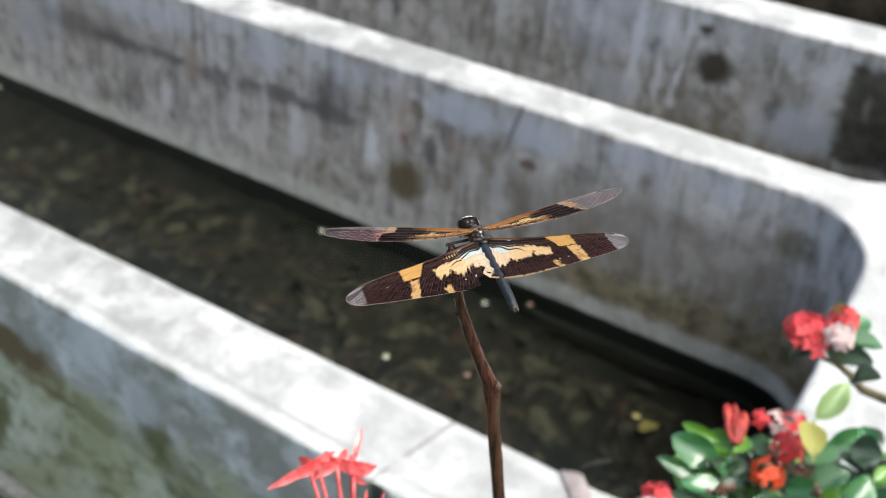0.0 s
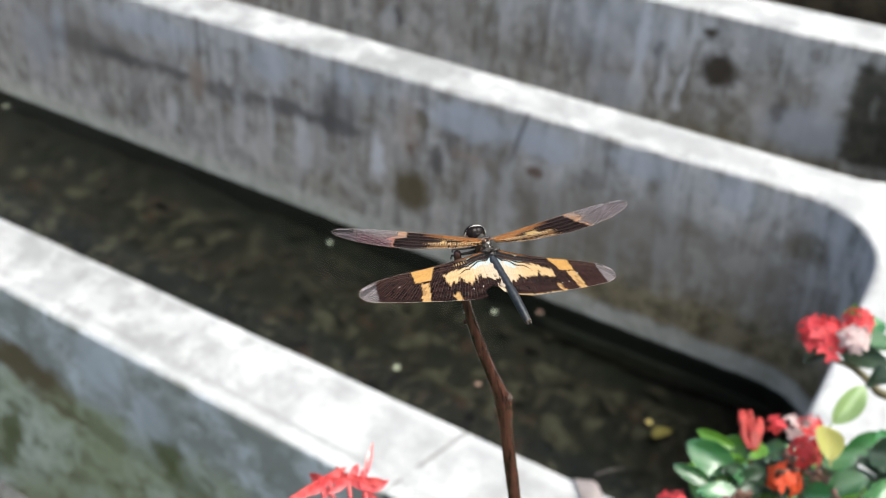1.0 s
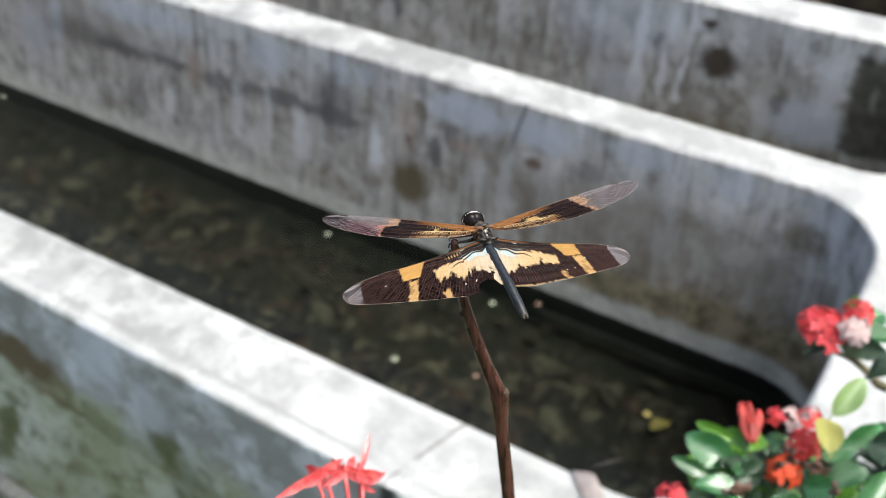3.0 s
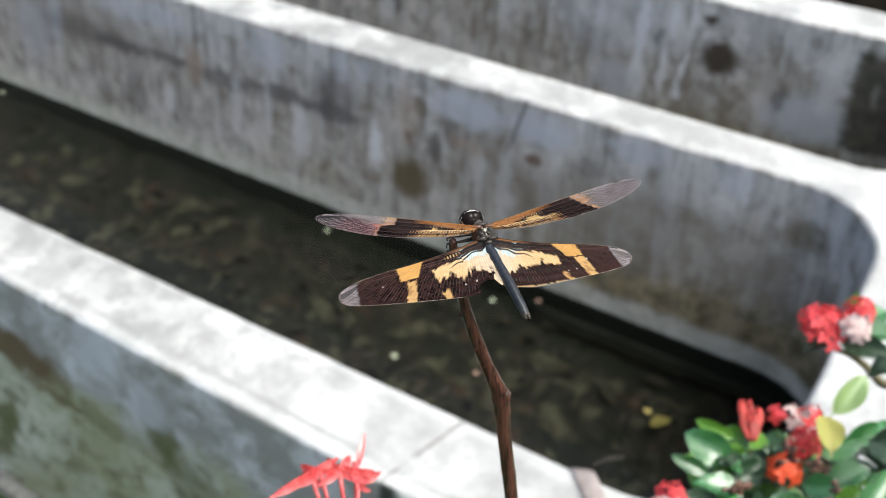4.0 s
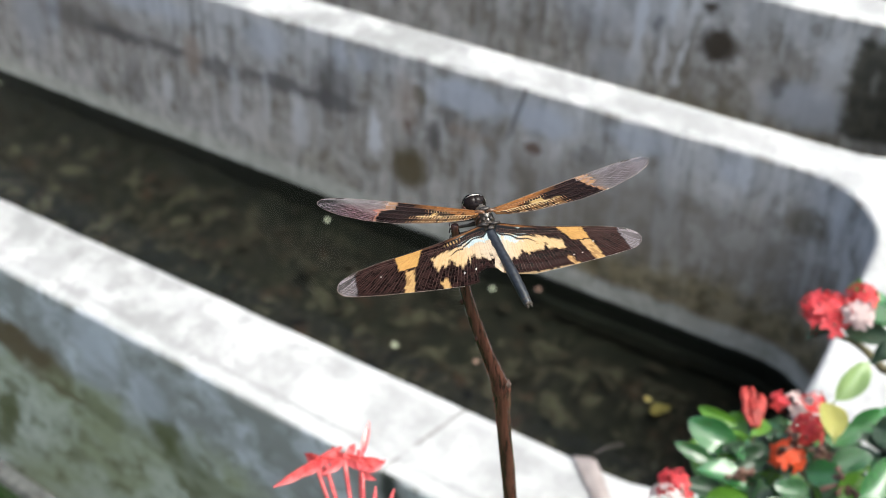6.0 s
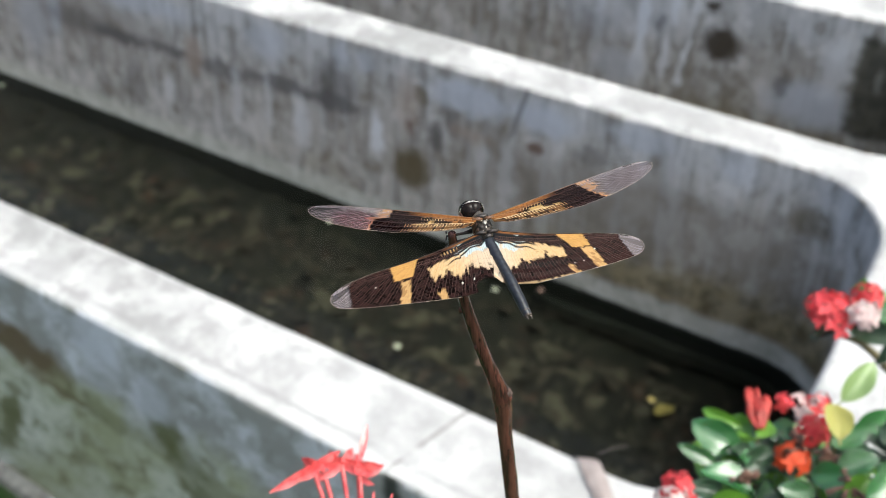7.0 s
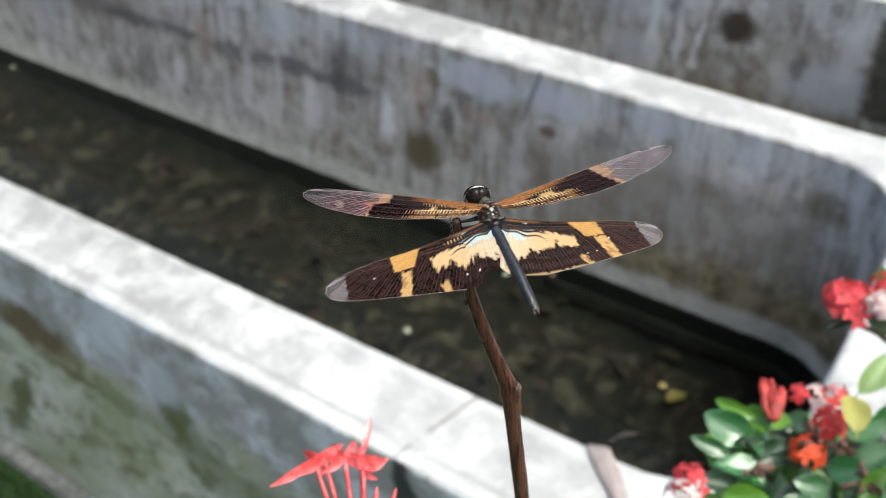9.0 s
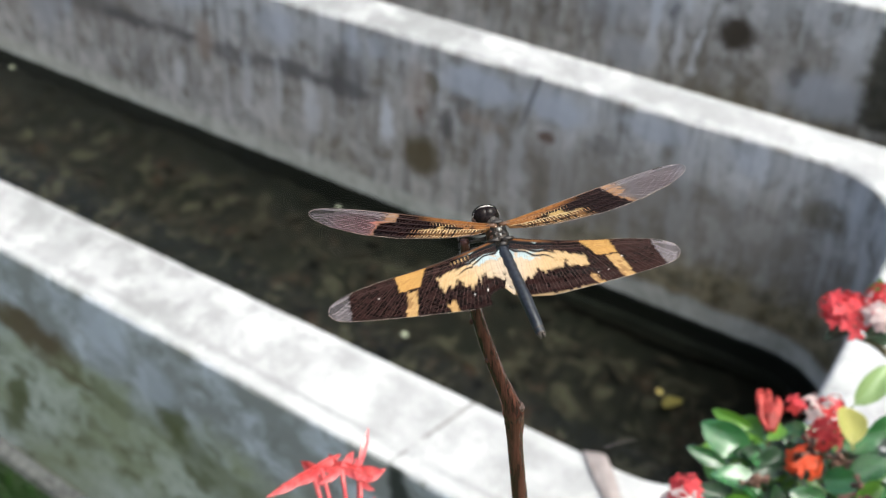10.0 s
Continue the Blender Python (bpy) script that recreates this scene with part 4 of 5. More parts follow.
def litter():
    """Things lying on the rim and on the water."""
    bm = bmesh.new()
    n, rows = 14, []
    for i in range(n + 1):
        u = i / n
        cx, cy = -0.198 + 0.115 * u, 0.738 - 0.115 * u
        w = 0.0150 * (1 - 0.55 * u) * (0.93 + 0.1 * math.sin(9 * u))
        row = []
        for k in range(7):
            s = k / 3 - 1
            lift = 0.002 * (1 - s * s) + 0.001 * math.sin(5 * u + 4 * s) + 0.002 * (1 - u) ** 2
            row.append(bm.verts.new((cx + s * w * 0.92, cy + s * w * 0.30, RIM_Z + 0.003 + max(0.0, lift))))
        rows.append(row)
    for a, b in zip(rows, rows[1:]):
        for k in range(6):
            bm.faces.new((a[k], b[k], b[k + 1], a[k + 1]))
    ob = link_mesh("dry_leaf", bm, DRY_LEAF)
    ob.modifiers.new("thickness", "SOLIDIFY").thickness = 0.0008
    tagged(ob, "bleached curled dry leaf lying across the wall top", "dry leaf")
    bm = bmesh.new()
    tube(bm, smooth_line([(-0.19, 0.745, RIM_Z + 0.012), (-0.178, 0.758, RIM_Z + 0.016), (-0.164, 0.768, RIM_Z + 0.020)], 4), [0.00025] * 9, 5)
    tagged(link_mesh("dry_stalk", bm, DRY_LEAF), "thin dry stalk sticking out over the rim", "dry stalk")
    rnd = random.Random(3)
    for x, y, size, mat in ((-1.127, 1.343, 0.009, SCUM), (-0.767, 1.103, 0.009, SCUM), (-0.608, 1.148, 0.008, ROSY), (-0.686, 1.337, 0.009, SCUM), (-0.604, 1.383, 0.009, ROSY), (-0.294, 1.228, 0.010, OLIVE), (-2.334, 1.364, 0.010, SCUM)):
        bm = bmesh.new()
        ball(bm, (0, 0, 0), (size * 0.8, size * rnd.uniform(0.6, 0.8), 0.0022), None, 0, 10, 6)
        for v in bm.verts:
            v.co *= 1 + 0.25 * noise.noise(v.co * 160 + Vector((x * 9, y, 0)))
            v.co.z += 12 * (v.co.x ** 2 + v.co.y ** 2) * 0.8
        ob = link_mesh("fallen_petal", bm, mat)
        ob.location = (x, y, WATER_Z + 0.001)
        tagged(ob, "small pale petal floating on the dark water" if mat is SCUM else "small brownish petal floating on the water", "petal", "petals on the water")
    bm = bmesh.new()
    me = leaf_mesh("sunken_leaf", 0.042, 0.03, 0.3, 0.02)
    ob = link_data("sunken_leaf", me, OLIVE)
    ob.matrix_basis = pose(-0.262, 1.262, BED_Z + 0.022, 6, 10, 150)
    tagged(ob, "yellow-brown dead leaf sunk in the water", "dead leaf")


def twig():
    """The bare stick on which the insect sits: knee, cut side shoot, buds."""
    ob = empty("twig")
    tagged(ob, "bare reddish brown upright twig with a knotty bend", "twig")
    line = smooth_line([(0, 0, 0), (0.00028, 0.0002, -0.00589), (0.00119, 0.00084, -0.01739), (0.00282, 0.002, -0.02802), (0.005, 0.00355, -0.03942), (0.00705, 0.0050, -0.04855),
                        (0.0076, 0.0054, -0.0535), (0.00783, 0.00556, -0.06231), (0.00852, 0.00605, -0.07838), (0.00943, 0.00669, -0.09908), (0.013, 0.009, -0.2), (0.02, 0.012, -0.6), (0.025, 0.015, -1.52)], 5)
    depths, radii = [0, 0.004, 0.012, 0.0174, 0.028, 0.040, 0.047, 0.0505, 0.0545, 0.062, 0.078, 0.099, 0.2, 1.52], [0.0008, 0.00105, 0.00110, 0.00122, 0.00142, 0.00160, 0.0019, 0.0024, 0.0022, 0.0018, 0.00185, 0.0019, 0.0024, 0.005]
    bm = bmesh.new()
    tube(bm, line, [float(np.interp(-p.z, depths, radii)) * (1 + 0.06 * noise.noise(Vector((0, 0, p.z * 400)))) for p in line], 14, lump=0.10)
    part("stem", bm, BARK, ob)
    bm = bmesh.new()
    tube(bm, smooth_line([(0.0070, 0.005, -0.0515), (0.0083, 0.0056, -0.0502), (0.0090, 0.0060, -0.0487)], 4), [0.0020, 0.0019, 0.0017, 0.0015, 0.0014, 0.0013, 0.0012, 0.0011, 0.0008], 11, lump=0.3)
    part("stub", bm, BARK_GREY, ob, "snapped-off greyish side shoot")
    rnd = random.Random(5)
    for z in (-0.022, -0.033, -0.058, -0.070, -0.086):
        c = line[min(range(len(line)), key=lambda i: abs(line[i].z - z))]
        bm = bmesh.new()
        a = rnd.uniform(0, 6.28)
        ball(bm, c + Vector((math.cos(a), math.sin(a), 0)) * 0.00145, (0.0005, 0.0005, 0.0010), None, 0, 8, 6)
        part("leaf_scar", bm, BARK, ob)
    return ob


# ---- the dragonfly ----
AMBER, CREAM, DARK, GLASSY, ICE = (0.47, 0.265, 0.082), (0.56, 0.39, 0.21), (0.0036, 0.0017, 0.0016), (0.27, 0.23, 0.25), (0.42, 0.53, 0.56)
FORE_LEAD = [(0, 0.0003), (0.06, 0.0003), (0.2, 0.0005), (0.45, 0.0008), (0.65, 0.0012), (0.85, 0.0016), (0.94, 0.0014), (0.975, 0.0011), (0.99, 0.0007), (0.997, 0.0003), (1, 0)]
FORE_TRAIL = [(0, -0.0022), (0.06, -0.0038), (0.2, -0.0055), (0.45, -0.0069), (0.65, -0.0066), (0.82, -0.0051), (0.91, -0.0036), (0.96, -0.0024), (0.985, -0.0014), (0.996, -0.0006), (1, -0.0001)]
HIND_LEAD = [(0, 0.0006), (0.12, 0.0004), (0.32, 0.0004), (0.51, 0.0009), (0.70, 0.0016), (0.87, 0.0019), (0.95, 0.0014), (0.98, 0.0010), (0.995, 0.0005), (1, 0)]
HIND_TRAIL = [(0, -0.0098), (0.05, -0.0110), (0.14, -0.0111), (0.27, -0.0106), (0.44, -0.0088), (0.61, -0.0069), (0.78, -0.0049), (0.90, -0.0033), (0.96, -0.0023), (0.985, -0.0015), (0.996, -0.0007), (1, -0.0001)]
TORN_TRAIL = [(0, -0.0092), (0.03, -0.0102), (0.06, -0.0096), (0.10, -0.0088), (0.15, -0.0090), (0.175, -0.0096), (0.18, -0.0110), (0.27, -0.0106), (0.44, -0.0088), (0.61, -0.0069), (0.78, -0.0049), (0.90, -0.0033), (0.96, -0.0023), (0.985, -0.0015), (0.996, -0.0007), (1, -0.0001)]


def blend(a, b, k):
    k = min(1.0, max(0.0, k))
    return tuple(p + (q - p) * k for p, q in zip(a, b))


def soft(v, edge, width=0.012):
    return min(1.0, max(0.0, (v - edge) / width + 0.5))


RAYS = {True: 30, False: 46}  # long curved veins in a forewing and in a hindwing
RUNGS = {True: 9, False: 13}
RIB = 0.0165  # spacing of the short cross veins in a forewing's base


def ray_end(u, s):
    """Where on the hind edge the long vein through (u, s) ends: veins leave the root and the mid-line at a slant and turn down."""
    h = max(0.0, (s - 0.12) / 0.88) ** 0.62
    return u + 0.42 * u / (u + 0.25) * (1 - h)


def on_ray(e, s):
    h = max(0.0, (s - 0.12) / 0.88) ** 0.62
    half = 0.5 * (0.25 + 0.42 * (1 - h) - e)
    return -half + math.sqrt(half * half + 0.25 * e)


def cell(u, s, fore, seed):
    """The net's cell at (u, s): its middle along the veins, and two numbers of its own."""
    e = ray_end(u, s) * RAYS[fore]
    k = math.floor(e)
    row = math.floor(s * RUNGS[fore] + 0.5 * (k % 2))
    mid = (row + 0.5 - 0.5 * (k % 2)) / RUNGS[fore]
    spin = Vector((k * 1.37, row * 2.11, seed))
    return k, mid, noise.cell(spin), noise.cell(spin + Vector((9.7, 3.1, 0)))


def fore_pigment(u, s, sign):
    k, mid, own, other = cell(u, s, True, sign)
    j = 0.008 * (own - 0.5) + 0.004 * math.sin(k * 2.3)
    fine = noise.noise(Vector((u * 70, s * 22, 4)))
    v = 0.7 * s + 0.3 * mid
    # orange front strip with a black line in it; behind, a pale lattice on dark running out from the base
    c, a = blend((0.30, 0.125, 0.036), (0.17, 0.066, 0.022), 0.8 * soft(fine, 0.0, 0.5)), 0.93
    c = blend(c, DARK, 0.9 * soft(0.028, abs(s - 0.205), 0.02) * soft(u, 0.05, 0.05))
    gap = noise.cell(Vector((math.floor((u - 0.045 * s) / RIB), 4.0 + math.floor(s * 5), sign)))
    lattice = soft(s, 0.60, 0.04)
    c = blend(c, blend((0.13, 0.065, 0.024), (0.020, 0.009, 0.005), 0.9 * soft(gap, 0.25, 0.5)), lattice)
    c = blend(c, (0.026, 0.011, 0.006), 0.85 * soft(gap, 0.62, 0.1) * soft(s, 0.26, 0.04) * soft(u, 0.07, 0.05))
    c = blend(c, DARK, 0.8 * soft(0.018, abs(s - 0.60), 0.02) * soft(u, 0.05, 0.03))
    # dark wedge starting in the middle of the wing, pale cells scattered through it
    wedge = soft(u + 2 * j, 0.14 + 0.22 * abs(v - 0.45), 0.03) * soft(s, 0.27, 0.03) * soft(0.64 - 0.06 * soft(u, 0.2, 0.1), v + 2 * j, 0.06)
    c = blend(c, DARK, 0.93 * wedge)
    pale = soft(u + j, 0.21, 0.03) * soft(0.37, u + j, 0.04) * soft(0.14, abs(v - 0.50), 0.05) * soft(gap, 0.40, 0.2)
    c = blend(c, (0.50, 0.33, 0.13), 0.8 * pale)
    band = soft(u + 1.8 * j, 0.27 + 0.10 * soft(s, 0.5, 0.1) - 0.02 * (sign < 0), 0.015)
    band *= 1 - 0.7 * soft(0.17, s, 0.03) * soft(0.36, u, 0.10)
    c = blend(c, blend(DARK, (0.016, 0.006, 0.0055), own), band)
    # the dark field ends in a rounded lobe behind, earlier in front
    edge = (0.50 + 0.085 * soft(s, 0.42, 0.12)) if sign < 0 else 0.525 + 0.075 * s
    tip = soft(u + 0.8 * j, edge, 0.012)
    peach = soft(edge + 0.075 - 0.05 * soft(s, 0.5, 0.1), u + 1.5 * j, 0.05)
    clear = blend(GLASSY, (0.20, 0.13, 0.17), 0.5 * own)
    c = blend(c, blend(clear, (0.50, 0.27, 0.13), peach), tip)
    rosy = soft(0.15, math.hypot(u - (0.70 if sign < 0 else 0.82), (s - 0.62) * 0.30), 0.12)
    rosy *= 1.0 if sign < 0 else 0.45
    c = blend(c, (0.26, 0.075, 0.10), 0.7 * rosy * tip)
    a += (0.14 + 0.10 * own * (sign < 0) + 0.42 * peach + 0.14 * rosy - a) * tip
    return (*c, a)


CREAM_TOP = [(0, 0.14), (0.10, 0.14), (0.20, 0.20), (0.28, 0.19), (0.36, 0.24), (0.43, 0.27), (0.50, 0.34)]
CREAM_LOW = {-1: [(0, 0.78), (0.06, 0.72), (0.11, 0.65), (0.18, 0.53), (0.23, 0.57), (0.29, 0.45), (0.34, 0.45), (0.38, 0.50), (0.5, 0.52)],
             1: [(0, 1.2), (0.04, 1.0), (0.07, 0.80), (0.10, 0.66), (0.14, 0.57), (0.24, 0.50), (0.31, 0.47), (0.335, 0.43), (0.37, 0.48), (0.46, 0.48), (0.5, 0.46)]}


def hind_pigment(u, s, sign):
    k, mid, own, other = cell(u, s, False, sign)
    j = 0.005 * (own - 0.5) + 0.003 * math.sin(k * 1.9)
    fine = noise.noise(Vector((u * 90, s * 40, 7)))
    fringe = 0.045 * (noise.cell(Vector((k * 1.3, 7.0, sign))) - 0.5) + 0.03 * (own - 0.5) + 0.03 * noise.noise(Vector((u * 30, 3.0, sign)))
    v = 0.75 * s + 0.25 * mid
    redder = 0.25 + 0.35 * own + 0.5 * fine + (0.35 * soft(u, 0.55, 0.2) + 0.3 * soft(s, 0.7, 0.2) if sign > 0 else 0.1)
    c, a = blend(DARK, (0.024, 0.0085, 0.0075), redder), 0.97
    # the dark field thins into single dark cells at its inner edge
    inside = soft(s + fringe * 0.4, curve(CREAM_TOP, u), 0.03) * soft(curve(CREAM_LOW[sign], u), v + fringe, 0.05) * soft((0.385 if sign < 0 else 0.40 + 0.14 * s), u + j, 0.012)
    pale = blend(CREAM, AMBER, 0.9 * (u - 0.12) + 0.25 * fine + 0.12 * (own - 0.5))
    c = blend(c, pale, inside)
    c = blend(c, (0.55, 0.46, 0.365), inside * 0.7 * soft(0.14, u, 0.16))
    near_edge = soft(v + fringe, curve(CREAM_LOW[sign], u) - 0.07, 0.05)
    c = blend(c, DARK, 0.7 * inside * near_edge * (other > 0.7))
    # whitish-blue folds at the root, parted by thick dark veins
    frost = soft(0.17 + 0.03 * math.sin(s * 40), u + 2 * j, 0.04) * soft(noise.noise(Vector((u * 30, s * 22, 2 * sign))), -0.32, 0.2) * soft(0.20 + 0.12 * soft(0.24, u, 0.1) + 0.03 * math.sin(u * 60), s + fringe * 0.5, 0.03) * soft(s, 0.055, 0.02)
    c = blend(c, ICE, 0.9 * frost)
    for at, wide in ((0.085, 0.030), (0.14, 0.042), (0.21, 0.032), (0.285, 0.018)):
        c = blend(c, (0.006, 0.008, 0.010), soft(wide * (1.2 - 2.6 * u), abs(s - at * (0.75 + 1.2 * u) - 0.015 * math.sin(u * 50)), 0.010) * soft(0.27, u, 0.05))
    # far patch before the middle and the stripes behind it
    if sign < 0:
        patch = soft(u + j, 0.415 + 0.20 * s, 0.010) * soft(0.588 + 0.02 * s, u + j, 0.010) * soft(0.365 - 0.35 * (0.59 - u) * (u > 0.5), s + fringe * 0.3, 0.02)
        stripe = soft(u + j, 0.46 + 0.11 * s, 0.010) * soft(0.52 + 0.105 * s, u + j, 0.010) * soft(s + fringe * 0.4, 0.405, 0.02)
        small = soft(u + j, 0.352, 0.010) * soft(0.394, u + j, 0.010) * soft(s + fringe, 0.76, 0.05)
    else:
        patch = soft(u + j, 0.405 + 0.34 * s, 0.010) * soft(0.578 + 0.17 * s, u + j, 0.010) * soft(0.33, s + fringe * 0.3, 0.02)
        stripe = soft(u + j, 0.485 + 0.20 * s, 0.010) * soft(0.572 + 0.17 * s, u + j, 0.010) * soft(s + fringe * 0.3, 0.365, 0.02)
        small = soft(u + j, 0.30 + 0.235 * s, 0.008) * soft(0.325 + 0.24 * s, u + j, 0.010) * soft(s + fringe, 0.68, 0.04)
    c = blend(c, blend(AMBER, (0.30, 0.15, 0.045), 0.3 * own), patch)
    c = blend(c, blend(blend(AMBER, CREAM, 0.35), (0.20, 0.10, 0.04), 0.55 * (own > 0.6)), 0.9 * max(stripe, small))
    # amber front edge near the root with short pale ticks behind it
    c = blend(c, (0.20, 0.085, 0.026), 0.85 * soft(0.05, s, 0.02) * soft(0.22, u, 0.10) * (1 - patch))
    c = blend(c, (0.11, 0.05, 0.02), 0.6 * soft(0.03, s, 0.02) * soft(u, 0.34, 0.1) * soft(0.60, u, 0.1) * (1 - patch))
    ticks = soft(math.sin(u * 300), 0.35, 0.5) * soft(0.022, abs(s - 0.10), 0.012) * soft(u, 0.17, 0.03) * soft(0.27, u, 0.03) * (sign < 0)
    c = blend(c, (0.55, 0.36, 0.15), 0.8 * ticks)
    if sign > 0:
        c = blend(c, CREAM, 0.5 * soft(s + 0.4 * fringe, 0.955 + 0.12 * max(0.0, u - 0.35), 0.02) * soft(0.75, u, 0.1))
    else:
        lobe = soft(0.050, u, 0.02) * soft(s + fringe, 0.87, 0.04)
        c = blend(c, (0.50, 0.42, 0.33), 0.9 * lobe)
    for du, ds in ((0.586, 0.72), (0.527, 0.73), (0.66, 0.45)) if sign > 0 else ((0.72, 0.42), (0.24, 0.74), (0.165, 0.86)):
        c = blend(c, (0.62, 0.58, 0.55), soft(0.0048, math.hypot(u - du, (s - ds) * 0.30), 0.003))
    tip = soft(u + j, 0.862 + 0.037 * s if sign < 0 else 0.822 + 0.105 * s, 0.012)
    c, a = blend(c, GLASSY, tip), a + (0.26 - a) * tip
    return (*c, a)


def vein_colour(pigment, strong, ladder=False):
    """Veins are brownish on the pale fields, dull pink on the dark ones, whitish where clear; those of the forewing's base are pale."""
    r, g, b, a = pigment
    if ladder:
        return (0.55, 0.40, 0.22) if strong else (0.30, 0.17, 0.08)
    if a < 0.7:
        return (0.25, 0.22, 0.23) if strong else (0.15, 0.13, 0.135)
    if r < 0.12:
        return (0.055, 0.029, 0.024) if strong else (0.026, 0.0125, 0.0105)
    return blend((r, g, b), (0.06, 0.03, 0.012), 0.34 if strong else 0.10)


def wing(name, dragon, span, sign, lead, trail, pigment, label, costa_mat):
    nu, nv = 280, 90
    verts, cols, faces = [], [], []

    def spot(u, s, lift=0.0):
        a, b = curve(lead, u), curve(trail, u)
        v = a + (b - a) * s
        pleat = 0.00016 * math.sin(s * 34) * (1 - u) + 0.0005 * math.sin(math.pi * u) * (0.5 - s) + 0.0004 * u * math.sin(3 * u)
        return (sign * u * span, v, pleat + lift)

    for i in range(nu + 1):
        for k in range(nv + 1):
            u, s = i / nu, k / nv
            verts.append(spot(u, s))
            cols.append(pigment(u, s, sign))
    for i in range(nu):
        for k in range(nv):
            a = i * (nv + 1) + k
            q = (a, a + 1, a + nv + 2, a + nv + 1)
            faces.append(q[::-1] if sign < 0 else q)
    me = bpy.data.meshes.new(name)
    me.from_pydata(verts, [], [f[::-1] for f in faces])
    col = me.color_attributes.new("pigment", "FLOAT_COLOR", "POINT")
    col.data.foreach_set("color", np.array(cols, dtype=np.float32).ravel())
    ob = link_data(name, me, MEMBRANE, dragon, label)
    # raised veins: long ones fanning from the base, short rungs between them
    vs, fs, vc = [], [], []

    def ribbon(pts, w, strong=False, ladder=False):
        for i, (u, s) in enumerate(pts):
            p = Vector(spot(u, s, 0.00004))
            q = Vector(spot(*pts[min(i + 1, len(pts) - 1)])) - Vector(spot(*pts[max(i - 1, 0)]))
            d = Vector((-q.y, q.x, 0)).normalized() * w / 2
            vs.append(tuple(p - d))
            vs.append(tuple(p + d))
            vc.extend([(*vein_colour(pigment(min(1, max(0, u)), min(1, max(0, s)), sign), strong, ladder), 1.0)] * 2)
            if i:
                n = len(vs)
                fs.append((n - 4, n - 3, n - 1, n - 2))

    fore = "fore" in name
    rays, rungs = RAYS[fore], RUNGS[fore]
    for s0 in (0.05, 0.11, 0.17):
        ribbon([(0.01 + 0.96 * i / 40, s0 * (1 - 0.3 * i / 40)) for i in range(41)], 0.00008, True)
    for i in range(3, 72):
        u = i / 74
        ribbon([(u, 0.0), (u + 0.006, 0.17 * (1 - 0.3 * u))], 0.00006, i % 2 == 0)
    for k in range(1, int(rays * 1.12)):
        line = [(on_ray(k / rays, s), s) for s in [0.125 + 0.87 * (i / 26) ** 1.6 for i in range(27)]]
        line = [p for p in line if 0.004 < p[0] < 0.985]
        if len(line) > 2:
            ribbon(line, 0.00008 if k % 3 == 0 else 0.00006, k % 3 == 0 or (not fore and k % 2 == 0))
        # short veins across, staggered from row to row
        for i in range(1, rungs + 1):
            s = (i - 0.5 * (k % 2)) / rungs
            mid = s + 0.12 / rungs
            pts = [(on_ray(k / rays, s), s), (on_ray((k + 0.5) / rays, mid), mid), (on_ray((k + 1) / rays, s), s)]
            if 0.14 < s < 0.985 and pts[0][0] > 0.02 and pts[2][0] < 0.985:
                if not fore or pts[1][0] > 0.42:
                    ribbon(pts, 0.00005)
    if fore:
        # ladder of pale ribs from the middle vein to the hind edge, fading into the dark field
        for i in range(2, int(0.52 / RIB)):
            u = i * RIB
            far = u > 0.30
            ribbon([(u + 0.045 * s, s) for s in (0.62, 0.74, 0.86, 0.985)], 0.00013, not far, u < 0.37)
            if u > 0.06:
                ribbon([(u + 0.045 * s + 0.012 * math.sin(9 * s), s) for s in (0.27, 0.38, 0.48, 0.58)], 0.00008, 0.16 < u < 0.28, u < 0.30)
        ribbon([(0.01 + 0.012 * i, 0.635 - 0.05 * math.sin(i / 9)) for i in range(30)], 0.00014, True, True)
        ribbon([(0.01 + 0.016 * i, 0.255) for i in range(20)], 0.00010, False, True)
    vm = bpy.data.meshes.new("vein_net")
    vm.from_pydata(vs, [], fs)
    vcol = vm.color_attributes.new("pigment", "FLOAT_COLOR", "POINT")
    vcol.data.foreach_set("color", np.array(vc, dtype=np.float32).ravel())
    link_data("vein_net", vm, VEIN_NET, ob, "fine net of wing veins", smooth=False)
    bm = bmesh.new()
    tube(bm, [spot(i / 30, 0.0) for i in range(19)], [0.00014 - 0.00007 * i / 18 for i in range(19)], 6)
    part("leading_edge", bm, costa_mat, ob, "thickened leading edge")
    bm = bmesh.new()
    rim = [spot(0.6 + 0.4 * i / 20, 0.0) for i in range(20)] + [spot(1 - (i / 50) ** 1.3 * (0.97 if fore else 0.72), 0.999) for i in range(51)]
    tube(bm, rim, [0.000027] * len(rim), 5)
    part("wing_margin", bm, PALE_EDGE, ob, "thin pale outer margin")
    bm = bmesh.new()
    tube(bm, [spot(0.84 + 0.012 * i, 0.03, 0.00003) for i in range(6)], [0.00008, 0.00016, 0.0002, 0.0002, 0.00016, 0.00008], 6)
    part("wing_spot", bm, CHITIN, ob, "dark spot near the tip")
    return ob


